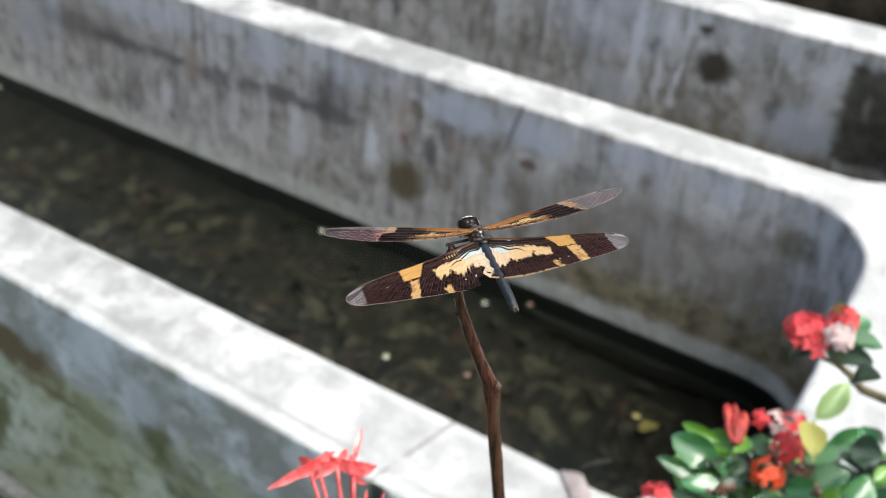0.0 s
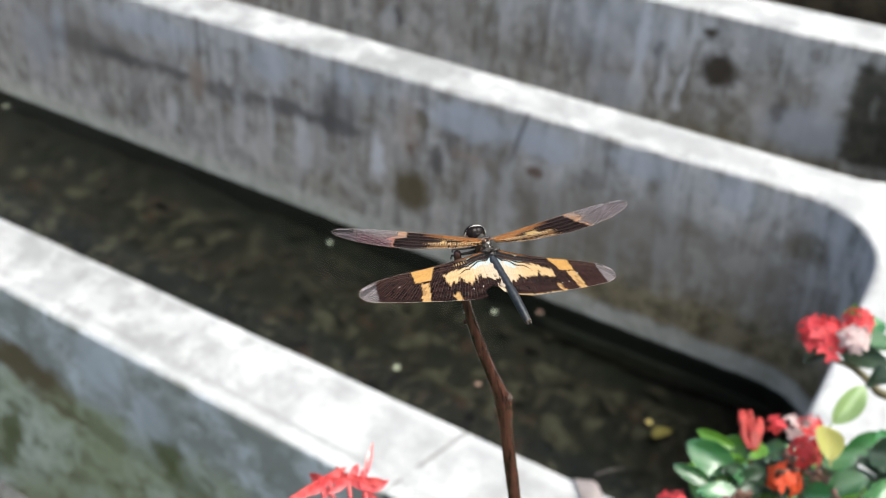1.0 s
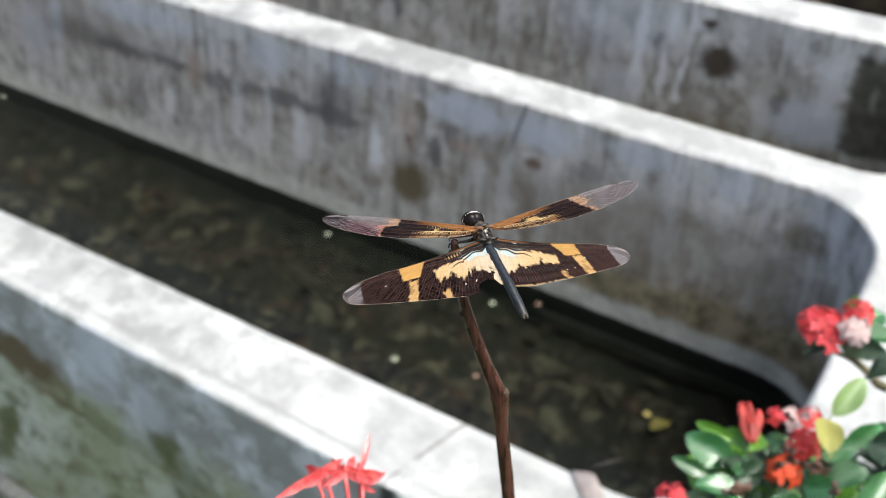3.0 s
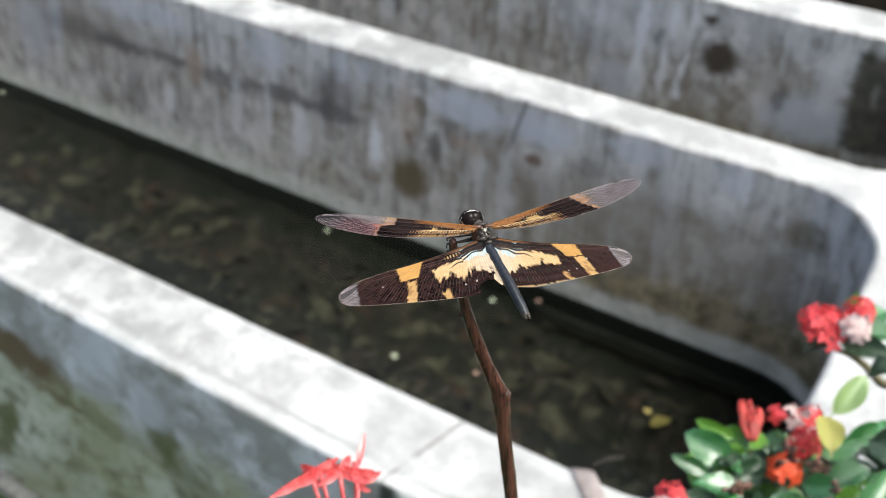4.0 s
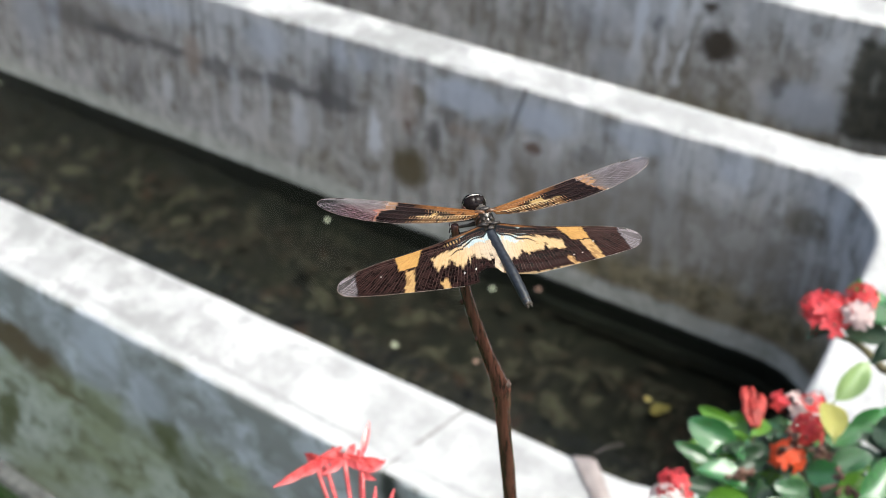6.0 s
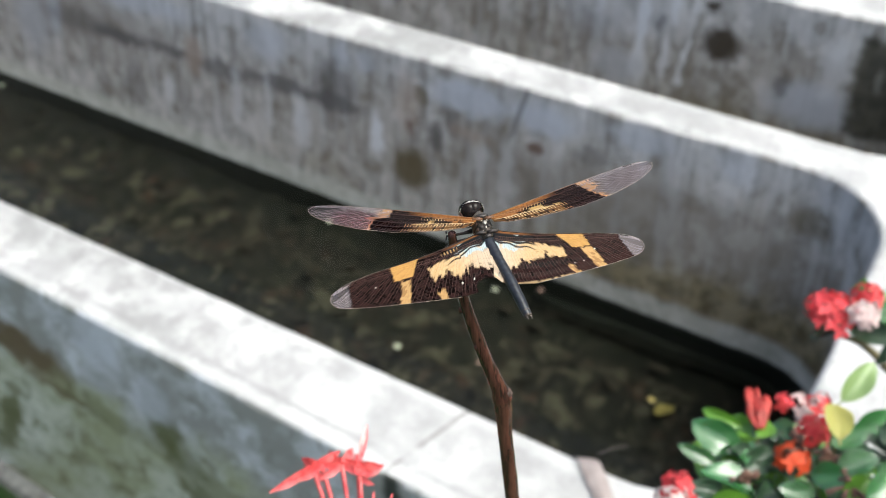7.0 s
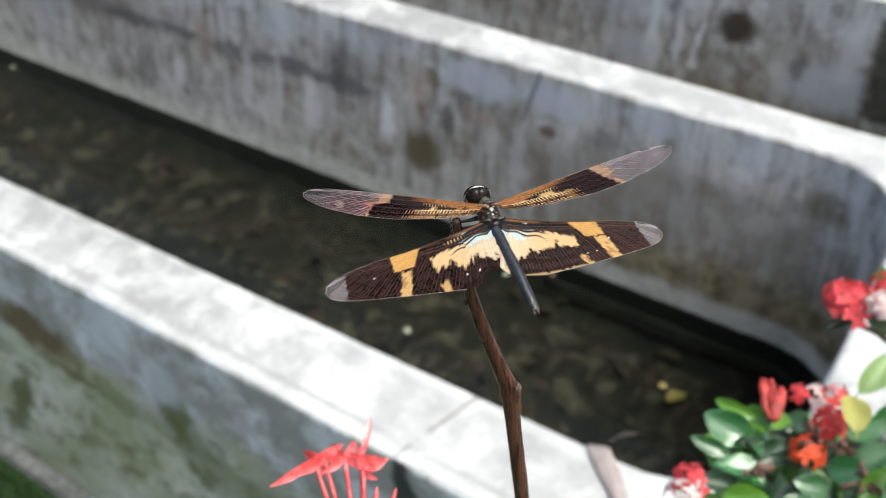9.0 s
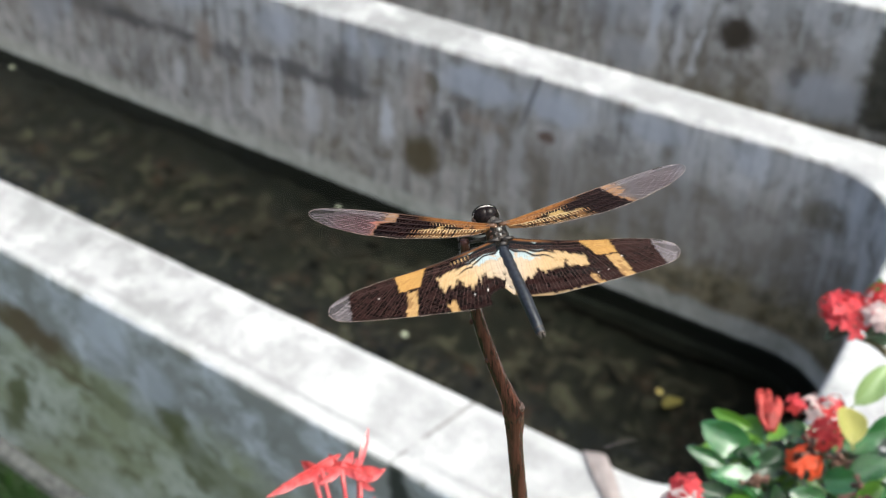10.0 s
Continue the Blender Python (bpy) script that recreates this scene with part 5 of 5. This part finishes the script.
def dragonfly():
    d = tagged(empty("dragonfly"), "dragonfly with amber and dark brown patterned wings perched on a twig", "dragonfly")
    # thorax with plates between the wing roots
    bm = bmesh.new()
    ball(bm, (0, 0.0002, -0.0030), (0.0018, 0.0042, 0.0025), pose(0, 0, 0, -14, 0, 0), 0, 20, 14)
    ball(bm, (-0.0006, 0.0032, -0.0026), (0.0015, 0.0018, 0.0017), None, 0, 12, 8)
    for v in bm.verts:
        v.co += v.normal * 0.0003 * noise.noise(v.co * 1600)
    part("thorax", bm, DUSKY, d, "grey-brown hairy thorax")
    for x, y, w, h, mat in ((0, 0.0016, 0.0012, 0.0004, CHITIN), (0.0001, -0.0001, 0.0005, 0.0004, PALE), (-0.0007, -0.0009, 0.0004, 0.0003, CHITIN), (0.0007, -0.0009, 0.0004, 0.0003, CHITIN), (0.0002, -0.0020, 0.0006, 0.0004, DUSKY), (0.0002, -0.0034, 0.0008, 0.0005, CHITIN)):
        bm = bmesh.new()
        ball(bm, (x, y, -0.0003), (w, 0.0005, h), pose(0, 0, 0, 0, 0, x * 40000), 0, 10, 6)
        part("back_plate", bm, mat, d, "small plate between the wing roots")
    for x, y, long, turn in ((0.0000, -0.0004, 0.0007, 10), (-0.0005, 0.0004, 0.0004, 50), (0.0006, 0.0003, 0.0004, -50), (0.0001, -0.0015, 0.0005, 0), (-0.0006, -0.0024, 0.0005, 30), (0.0008, -0.0024, 0.0005, -30)):
        bm = bmesh.new()
        ball(bm, (x, y, 0.0000), (0.00016, long * 0.6, 0.00016), pose(0, 0, 0, 0, 0, turn), 0, 8, 6)
        part("ridge", bm, PALE_GLINT, d, "pale ridge between the wing roots")
    for i in range(4):
        bm = bmesh.new()
        tube(bm, smooth_line([(-0.0012, 0.0032 - 0.0013 * i, -0.0012), (-0.0019, 0.0030 - 0.0013 * i, -0.0030), (-0.0014, 0.0026 - 0.0013 * i, -0.0048)], 4), [0.00030] * 9, 6)
        part("flank_stripe", bm, BROWN_CHITIN, d, "reddish brown stripe on the thorax side")
    for sx in (-1, 1):
        for y in (0.0006, -0.0027):
            bm = bmesh.new()
            tube(bm, [(sx * 0.0003, y, -0.0002), (sx * 0.0010, y, 0.0002), (sx * 0.0022, y + 0.0001, 0.0)], [0.0004, 0.0004, 0.00028], 7)
            part("wing_root", bm, COSTA if y > 0 else CHITIN, d)
    # head with its two large eyes
    head = empty("head")
    head.parent, head.location = d, (-0.0015, 0.0046, -0.0026)
    bm = bmesh.new()
    ball(bm, (0, 0.0004, -0.0002), (0.0026, 0.0019, 0.0023), None, 0, 14, 10)
    ball(bm, (0, 0.0018, -0.0010), (0.0017, 0.0013, 0.0016), None, 0, 12, 8)
    part("face", bm, CHITIN, head, "black shiny face")
    for sx in (-1, 1):
        bm = bmesh.new()
        ball(bm, (sx * 0.00036, 0.0002, 0.0002), (0.0022, 0.0020, 0.0025), pose(0, 0, 0, 0, sx * 12, 0), 0, 24, 16)
        part("eye", bm, EYE, head, "large dark compound eye")
    # the hollow back of the head, brown cheek and hairy nape
    bm = bmesh.new()
    # sky highlight over the back of the head, built as a pale arc
    arc = [(0.0025 * math.cos(radians(q)), -0.0006 + 0.0013 * math.sin(radians(q)), 0.0005 + 0.00215 * math.sin(radians(q))) for q in range(8, 173, 8)]
    tube(bm, arc, [0.00005 + 0.00011 * math.sin(math.pi * i / (len(arc) - 1)) for i in range(len(arc))], 6)
    part("rim_highlight", bm, PALE_GLINT, head, "white highlight arc behind the eyes, built as a thin tube")
    bm = bmesh.new()
    ball(bm, (0.0002, -0.0012, 0.0006), (0.0019, 0.0008, 0.0016), pose(0, 0, 0, -18, 0, 0), 0, 16, 10)
    part("occiput", bm, EYE, head, "glossy black back of the head")
    bm = bmesh.new()
    ball(bm, (-0.0021, -0.0004, -0.0004), (0.0007, 0.0012, 0.0016), None, 0, 12, 8)
    part("cheek", bm, BROWN_CHITIN, head, "reddish brown side of the eye")
    bm = bmesh.new()
    ball(bm, (0.0006, -0.0018, -0.0010), (0.0012, 0.0006, 0.0007), None, 0, 12, 8)
    for v in bm.verts:
        v.co += v.normal * 0.00025 * noise.noise(v.co * 2600)
    part("nape", bm, DUSKY, head, "dark brown hairy nape behind the eyes")
    # hairs on the crown and the nape
    bm = bmesh.new()
    rnd = random.Random(31)
    for i in range(26):
        q = radians(rnd.uniform(0, 180))
        foot = Vector((0.0025 * math.cos(q), -0.0006 + 0.0013 * math.sin(q), 0.0005 + 0.0021 * math.sin(q)))
        tube(bm, [foot, foot + Vector((0.5 * math.cos(q) + rnd.uniform(-0.4, 0.4), -0.3, 0.7 * math.sin(q) + rnd.uniform(-0.3, 0.3))) * 0.0007], [0.00003, 0.00001], 3)
    part("hair", bm, PALE_GLINT, head, "short pale hairs on the head")
    # six thin legs round the twig
    grip = Vector((-0.00592, 0.00236, -0.0053))
    for i, (sx, y, reach) in enumerate(((-1, 0.0030, -0.0005), (-1, 0.0015, -0.0035), (-1, 0.0000, -0.0070), (1, 0.0030, -0.0015), (1, 0.0015, -0.0048), (1, 0.0000, -0.0085))):
        bm = bmesh.new()
        root = Vector((sx * 0.0013, y, -0.0048))
        foot = grip + Vector((-0.0012 if sx < 0 else 0.0012, 0.0004 * (i % 3) - 0.0003, reach + 0.001))
        knee = root.lerp(foot, 0.5) + Vector((sx * 0.0026, 0.0012, -0.0010))
        tube(bm, [root, root.lerp(knee, 0.6), knee, knee.lerp(foot, 0.6), foot], [0.00036, 0.0003, 0.00026, 0.0002, 0.00014], 6)
        part("leg", bm, CHITIN, d)
    # slim ringed abdomen, keyed at its root
    abdomen = empty("abdomen")
    abdomen.parent = d
    long = 0.01804
    stations, radii = [], []
    for i in range(33):
        u = i / 32
        r = curve([(0, 0.00125), (0.12, 0.00110), (0.3, 0.00098), (0.6, 0.00104), (0.85, 0.00096), (0.96, 0.00084), (1, 0.00072)], u)
        ring = 1 - 0.10 * max(0.0, 1 - abs((u * 9) % 1 - 0.5) / 0.12 if abs((u * 9) % 1 - 0.5) < 0.12 else 0.0)
        stations.append((0, -u * long, 0.0006 * math.sin(math.pi * u)))
        radii.append(r * ring)
    bm = bmesh.new()
    tube(bm, stations, radii, 14)
    part("abdomen_tube", bm, PRUINOSE, abdomen, "blue-black ringed abdomen")
    for at, r in ((0.93, 0.00088), (0.985, 0.00078)):
        bm = bmesh.new()
        tube(bm, [(0, -at * long + 0.0001, 0.0001), (0, -at * long, 0.0001), (0, -at * long - 0.0003, 0.0001), (0, -at * long - 0.0004, 0.0001)], [r * 0.8, r, r, r * 0.8], 12)
        part("tail_ring", bm, DUSKY, abdomen, "greyish ring at the tail")
    for sx in (-1, 1):
        bm = bmesh.new()
        tube(bm, [(sx * 0.0003, -long + 0.0002, 0.0002), (sx * 0.00038, -long - 0.0003, 0.0002), (sx * 0.0003, -long - 0.0007, 0.0001)], [0.0003, 0.00028, 0.00018], 6)
        part("tail_clasp", bm, DUSKY, abdomen, "grey clasp at the tail")
    wings = {
        "FW_L": wing("forewing", d, 0.03381, -1, FORE_LEAD, FORE_TRAIL, fore_pigment, "narrow forewing, amber base, dark middle, clear tip", COSTA),
        "FW_R": wing("forewing", d, 0.03669, 1, FORE_LEAD, FORE_TRAIL, fore_pigment, "narrow forewing, amber base, dark middle, clear tip", COSTA),
        "HW_L": wing("hindwing", d, 0.03150, -1, HIND_LEAD, TORN_TRAIL, hind_pigment, "broad dark hindwing with yellow patches, torn hind edge", VEIN),
        "HW_R": wing("hindwing", d, 0.02986, 1, HIND_LEAD, HIND_TRAIL, hind_pigment, "broad dark hindwing with yellow patches", VEIN),
    }
    return d, abdomen, wings


ixora_bush(), ixora_spray(), litter()
TWIG = twig()
DRAGONFLY, ABDOMEN, WINGS = dragonfly()


# ---- what sways ----
def keyed(thing, rows):
    walk(thing, [(t, pose(x, y, z, rx, ry, rz)) for t, x, y, z, rx, ry, rz in rows])


def motions():
    keyed(DRAGONFLY, [
        (0.0, -0.01291, 0.24125, 1.47294, 3.80, -1.73, 46.09),
        (0.5, -0.01297, 0.24704, 1.47300, 9.30, 3.61, 46.10),
        (1.0, -0.01838, 0.24979, 1.46499, 10.57, 6.75, 47.52),
        (1.5, -0.01593, 0.24521, 1.47066, 12.53, 2.63, 45.37),
        (2.0, -0.01439, 0.24307, 1.47079, 12.06, 2.34, 45.20),
        (2.5, -0.01311, 0.24549, 1.47189, 12.58, 1.29, 44.20),
        (2.7, -0.01436, 0.24440, 1.47113, 12.58, 1.29, 44.20),
        (3.8, -0.01342, 0.24228, 1.47282, 11.89, 2.48, 45.46),
        (4.0, -0.01262, 0.24243, 1.47178, 11.89, 2.48, 45.46),
        (4.5, -0.01219, 0.24153, 1.47309, 12.64, 1.48, 44.62),
        (5.0, -0.01201, 0.24194, 1.47246, 12.34, 0.44, 44.69),
        (5.5, -0.01050, 0.24219, 1.47422, 13.51, -0.52, 43.39),
        (5.7, -0.01281, 0.24117, 1.47432, 13.51, -0.52, 43.39),
        (6.8, -0.01011, 0.23844, 1.47334, 14.08, -0.28, 43.85),
        (7.0, -0.01112, 0.23851, 1.47340, 14.08, -0.28, 43.85),
        (7.5, -0.01088, 0.23842, 1.47487, 14.15, -0.57, 43.48),
        (8.0, -0.01063, 0.23686, 1.47545, 14.58, 0.19, 43.89),
        (8.5, -0.01044, 0.23972, 1.47377, 14.74, 0.11, 43.68),
        (9.0, -0.01088, 0.23890, 1.47423, 14.53, -0.26, 43.60),
        (9.5, -0.00715, 0.23507, 1.47832, 9.57, -2.49, 43.93),
        (10.0, -0.00759, 0.23637, 1.47770, 12.21, -2.26, 41.98),
    ])
    keyed(ABDOMEN, [
        (0.0, 0.00000, -0.00400, -0.00120, 4.55, 0.03, 6.32),
        (0.5, 0.00000, -0.00400, -0.00120, 5.32, -0.23, 10.71),
        (1.0, 0.00000, -0.00400, -0.00120, 4.58, -0.32, 12.26),
        (1.5, 0.00000, -0.00400, -0.00120, 3.01, -0.26, 11.41),
        (2.0, 0.00000, -0.00400, -0.00120, 1.70, -0.23, 11.05),
        (2.5, 0.00000, -0.00400, -0.00120, 3.58, -0.26, 11.31),
        (4.0, 0.00000, -0.00400, -0.00120, 1.27, -0.23, 11.00),
        (4.5, 0.00000, -0.00400, -0.00120, 3.40, -0.26, 11.43),
        (5.0, 0.00000, -0.00400, -0.00120, 1.95, -0.24, 11.12),
        (5.5, 0.00000, -0.00400, -0.00120, 1.49, -0.24, 11.46),
        (7.0, 0.00000, -0.00400, -0.00120, 1.46, -0.24, 11.25),
        (7.5, 0.00000, -0.00400, -0.00120, 1.84, -0.22, 10.77),
        (8.0, 0.00000, -0.00400, -0.00120, 0.56, -0.22, 10.80),
        (8.5, 0.00000, -0.00400, -0.00120, 0.85, -0.21, 10.52),
        (9.0, 0.00000, -0.00400, -0.00120, 1.31, -0.22, 10.77),
        (9.5, 0.00000, -0.00400, -0.00120, 2.15, -0.08, 7.06),
        (10.0, 0.00000, -0.00400, -0.00120, 2.16, -0.19, 9.84),
    ])
    keyed(TWIG, [
        (0.0, -0.01885, 0.23897, 1.46763, 3.28, 1.72, 0.93),
        (0.5, -0.01957, 0.24477, 1.46853, 0.47, -0.12, 0.07),
        (1.0, -0.02516, 0.24726, 1.46094, 0.10, -1.58, -0.20),
        (1.5, -0.02269, 0.24327, 1.46627, 0.67, -0.93, -0.00),
        (2.0, -0.02112, 0.24113, 1.46634, 1.21, -0.24, 0.20),
        (2.5, -0.01984, 0.24377, 1.46736, 0.28, -0.18, 0.03),
        (2.7, -0.02111, 0.24264, 1.46659, 0.28, -0.18, 0.03),
        (3.8, -0.02016, 0.24031, 1.46839, 1.27, -0.27, 0.21),
        (4.0, -0.01933, 0.24045, 1.46734, 1.27, -0.27, 0.21),
        (4.5, -0.01891, 0.23975, 1.46859, 0.99, -0.19, 0.17),
        (5.0, -0.01866, 0.24020, 1.46783, 1.23, 0.02, 0.25),
        (5.5, -0.01720, 0.24072, 1.46956, 0.00, -0.00, 0.00),
        (5.7, -0.01957, 0.23967, 1.46968, 0.00, -0.00, 0.00),
        (6.8, -0.01682, 0.23694, 1.46873, 0.86, 0.12, 0.19),
        (7.0, -0.01785, 0.23700, 1.46880, 0.86, 0.12, 0.19),
        (7.5, -0.01760, 0.23697, 1.47025, 0.81, -0.06, 0.15),
        (8.0, -0.01742, 0.23535, 1.47093, 1.07, -0.33, 0.16),
        (8.5, -0.01723, 0.23825, 1.46926, 1.07, 0.01, 0.21),
        (9.0, -0.01764, 0.23744, 1.46966, 1.14, -0.04, 0.22),
        (9.5, -0.01348, 0.23342, 1.47323, 2.70, 1.43, 0.76),
        (10.0, -0.01414, 0.23508, 1.47279, 1.30, 0.99, 0.40),
    ])
    keyed(WINGS["FW_L"], [
        (0.0, -0.00130, 0.00080, 0.00000, -22.91, -2.32, -16.46),
        (0.5, -0.00130, 0.00080, 0.00000, -22.78, -4.74, -18.66),
        (1.0, -0.00130, 0.00080, 0.00000, -23.05, -1.23, -12.65),
        (1.5, -0.00130, 0.00080, 0.00000, -22.88, -4.26, -17.15),
        (2.0, -0.00130, 0.00080, 0.00000, -22.83, -4.45, -17.96),
        (2.5, -0.00130, 0.00080, 0.00000, -22.80, -4.89, -18.34),
        (4.0, -0.00130, 0.00080, 0.00000, -22.87, -3.80, -17.38),
        (4.5, -0.00130, 0.00080, 0.00000, -22.83, -4.28, -17.91),
        (5.0, -0.00130, 0.00080, 0.00000, -22.81, -4.49, -18.29),
        (5.5, -0.00130, 0.00080, 0.00000, -22.69, -5.05, -19.81),
        (7.0, -0.00130, 0.00080, 0.00000, -22.77, -4.23, -18.88),
        (7.5, -0.00130, 0.00080, 0.00000, -22.78, -3.53, -18.67),
        (8.0, -0.00130, 0.00080, 0.00000, -22.81, -3.42, -18.21),
        (8.5, -0.00130, 0.00080, 0.00000, -22.80, -3.50, -18.36),
        (9.0, -0.00130, 0.00080, 0.00000, -22.79, -3.63, -18.64),
        (9.5, -0.00130, 0.00080, 0.00000, -22.87, -0.69, -16.77),
        (10.0, -0.00130, 0.00080, 0.00000, -22.78, -3.09, -18.77),
    ])
    keyed(WINGS["FW_R"], [
        (0.0, 0.00130, 0.00080, 0.00000, -23.19, 6.75, 15.31),
        (0.5, 0.00130, 0.00080, 0.00000, -23.33, 3.32, 13.81),
        (1.0, 0.00130, 0.00080, 0.00000, -23.38, -0.09, 12.20),
        (1.5, 0.00130, 0.00080, 0.00000, -23.38, 1.58, 12.66),
        (2.0, 0.00130, 0.00080, 0.00000, -23.37, 1.85, 12.92),
        (2.5, 0.00130, 0.00080, 0.00000, -23.37, 2.36, 13.10),
        (4.0, 0.00130, 0.00080, 0.00000, -23.38, 1.61, 12.81),
        (4.5, 0.00130, 0.00080, 0.00000, -23.37, 2.00, 13.04),
        (5.0, 0.00130, 0.00080, 0.00000, -23.37, 2.19, 12.94),
        (5.5, 0.00130, 0.00080, 0.00000, -23.36, 2.38, 13.36),
        (7.0, 0.00130, 0.00080, 0.00000, -23.37, 2.19, 13.00),
        (7.5, 0.00130, 0.00080, 0.00000, -23.38, 2.60, 12.74),
        (8.0, 0.00130, 0.00080, 0.00000, -23.37, 1.92, 13.06),
        (8.5, 0.00130, 0.00080, 0.00000, -23.37, 2.41, 13.00),
        (9.0, 0.00130, 0.00080, 0.00000, -23.37, 2.38, 12.93),
        (9.5, 0.00130, 0.00080, 0.00000, -23.32, 5.19, 13.89),
        (10.0, 0.00130, 0.00080, 0.00000, -23.34, 3.50, 13.70),
    ])
    keyed(WINGS["HW_L"], [
        (0.0, -0.00120, -0.00280, -0.00040, 2.98, -1.44, 17.44),
        (0.5, -0.00120, -0.00280, -0.00040, 3.06, -1.42, 15.55),
        (1.0, -0.00120, -0.00280, -0.00040, 3.06, 0.78, 16.24),
        (1.5, -0.00120, -0.00280, -0.00040, 3.14, -3.76, 14.20),
        (2.0, -0.00120, -0.00280, -0.00040, 3.11, -3.81, 14.69),
        (2.5, -0.00120, -0.00280, -0.00040, 3.17, -4.47, 13.83),
        (4.0, -0.00120, -0.00280, -0.00040, 3.11, -3.81, 14.64),
        (4.5, -0.00120, -0.00280, -0.00040, 3.11, -3.15, 14.60),
        (5.0, -0.00120, -0.00280, -0.00040, 3.50, -9.08, 11.20),
        (5.5, -0.00120, -0.00280, -0.00040, 3.41, -8.26, 11.79),
        (7.0, -0.00120, -0.00280, -0.00040, 3.28, -6.89, 12.85),
        (7.5, -0.00120, -0.00280, -0.00040, 3.25, -6.86, 13.10),
        (8.0, -0.00120, -0.00280, -0.00040, 3.25, -6.53, 13.10),
        (8.5, -0.00120, -0.00280, -0.00040, 3.19, -5.90, 13.71),
        (9.0, -0.00120, -0.00280, -0.00040, 3.19, -5.80, 13.71),
        (9.5, -0.00120, -0.00280, -0.00040, 3.02, 1.76, 19.88),
        (10.0, -0.00120, -0.00280, -0.00040, 3.06, -2.46, 15.59),
    ])
    keyed(WINGS["HW_R"], [
        (0.0, 0.00120, -0.00280, -0.00040, 2.70, -5.54, -20.62),
        (0.5, 0.00120, -0.00280, -0.00040, 2.62, 3.56, -13.48),
        (1.0, 0.00120, -0.00280, -0.00040, 2.94, 11.25, -10.75),
        (1.5, 0.00120, -0.00280, -0.00040, 2.96, 9.73, -10.48),
        (2.0, 0.00120, -0.00280, -0.00040, 2.75, 8.18, -11.96),
        (2.5, 0.00120, -0.00280, -0.00040, 2.81, 7.56, -11.44),
        (4.0, 0.00120, -0.00280, -0.00040, 2.81, 8.70, -11.54),
        (4.5, 0.00120, -0.00280, -0.00040, 2.80, 7.60, -11.54),
        (5.0, 0.00120, -0.00280, -0.00040, 2.83, 8.08, -11.33),
        (5.5, 0.00120, -0.00280, -0.00040, 2.72, 6.31, -12.24),
        (7.0, 0.00120, -0.00280, -0.00040, 2.80, 7.11, -11.56),
        (7.5, 0.00120, -0.00280, -0.00040, 2.84, 6.32, -11.10),
        (8.0, 0.00120, -0.00280, -0.00040, 2.74, 6.93, -12.04),
        (8.5, 0.00120, -0.00280, -0.00040, 2.80, 6.76, -11.51),
        (9.0, 0.00120, -0.00280, -0.00040, 2.80, 6.52, -11.50),
        (9.5, 0.00120, -0.00280, -0.00040, 2.68, -4.88, -18.16),
        (10.0, 0.00120, -0.00280, -0.00040, 2.63, 1.96, -13.60),
    ])


motions()
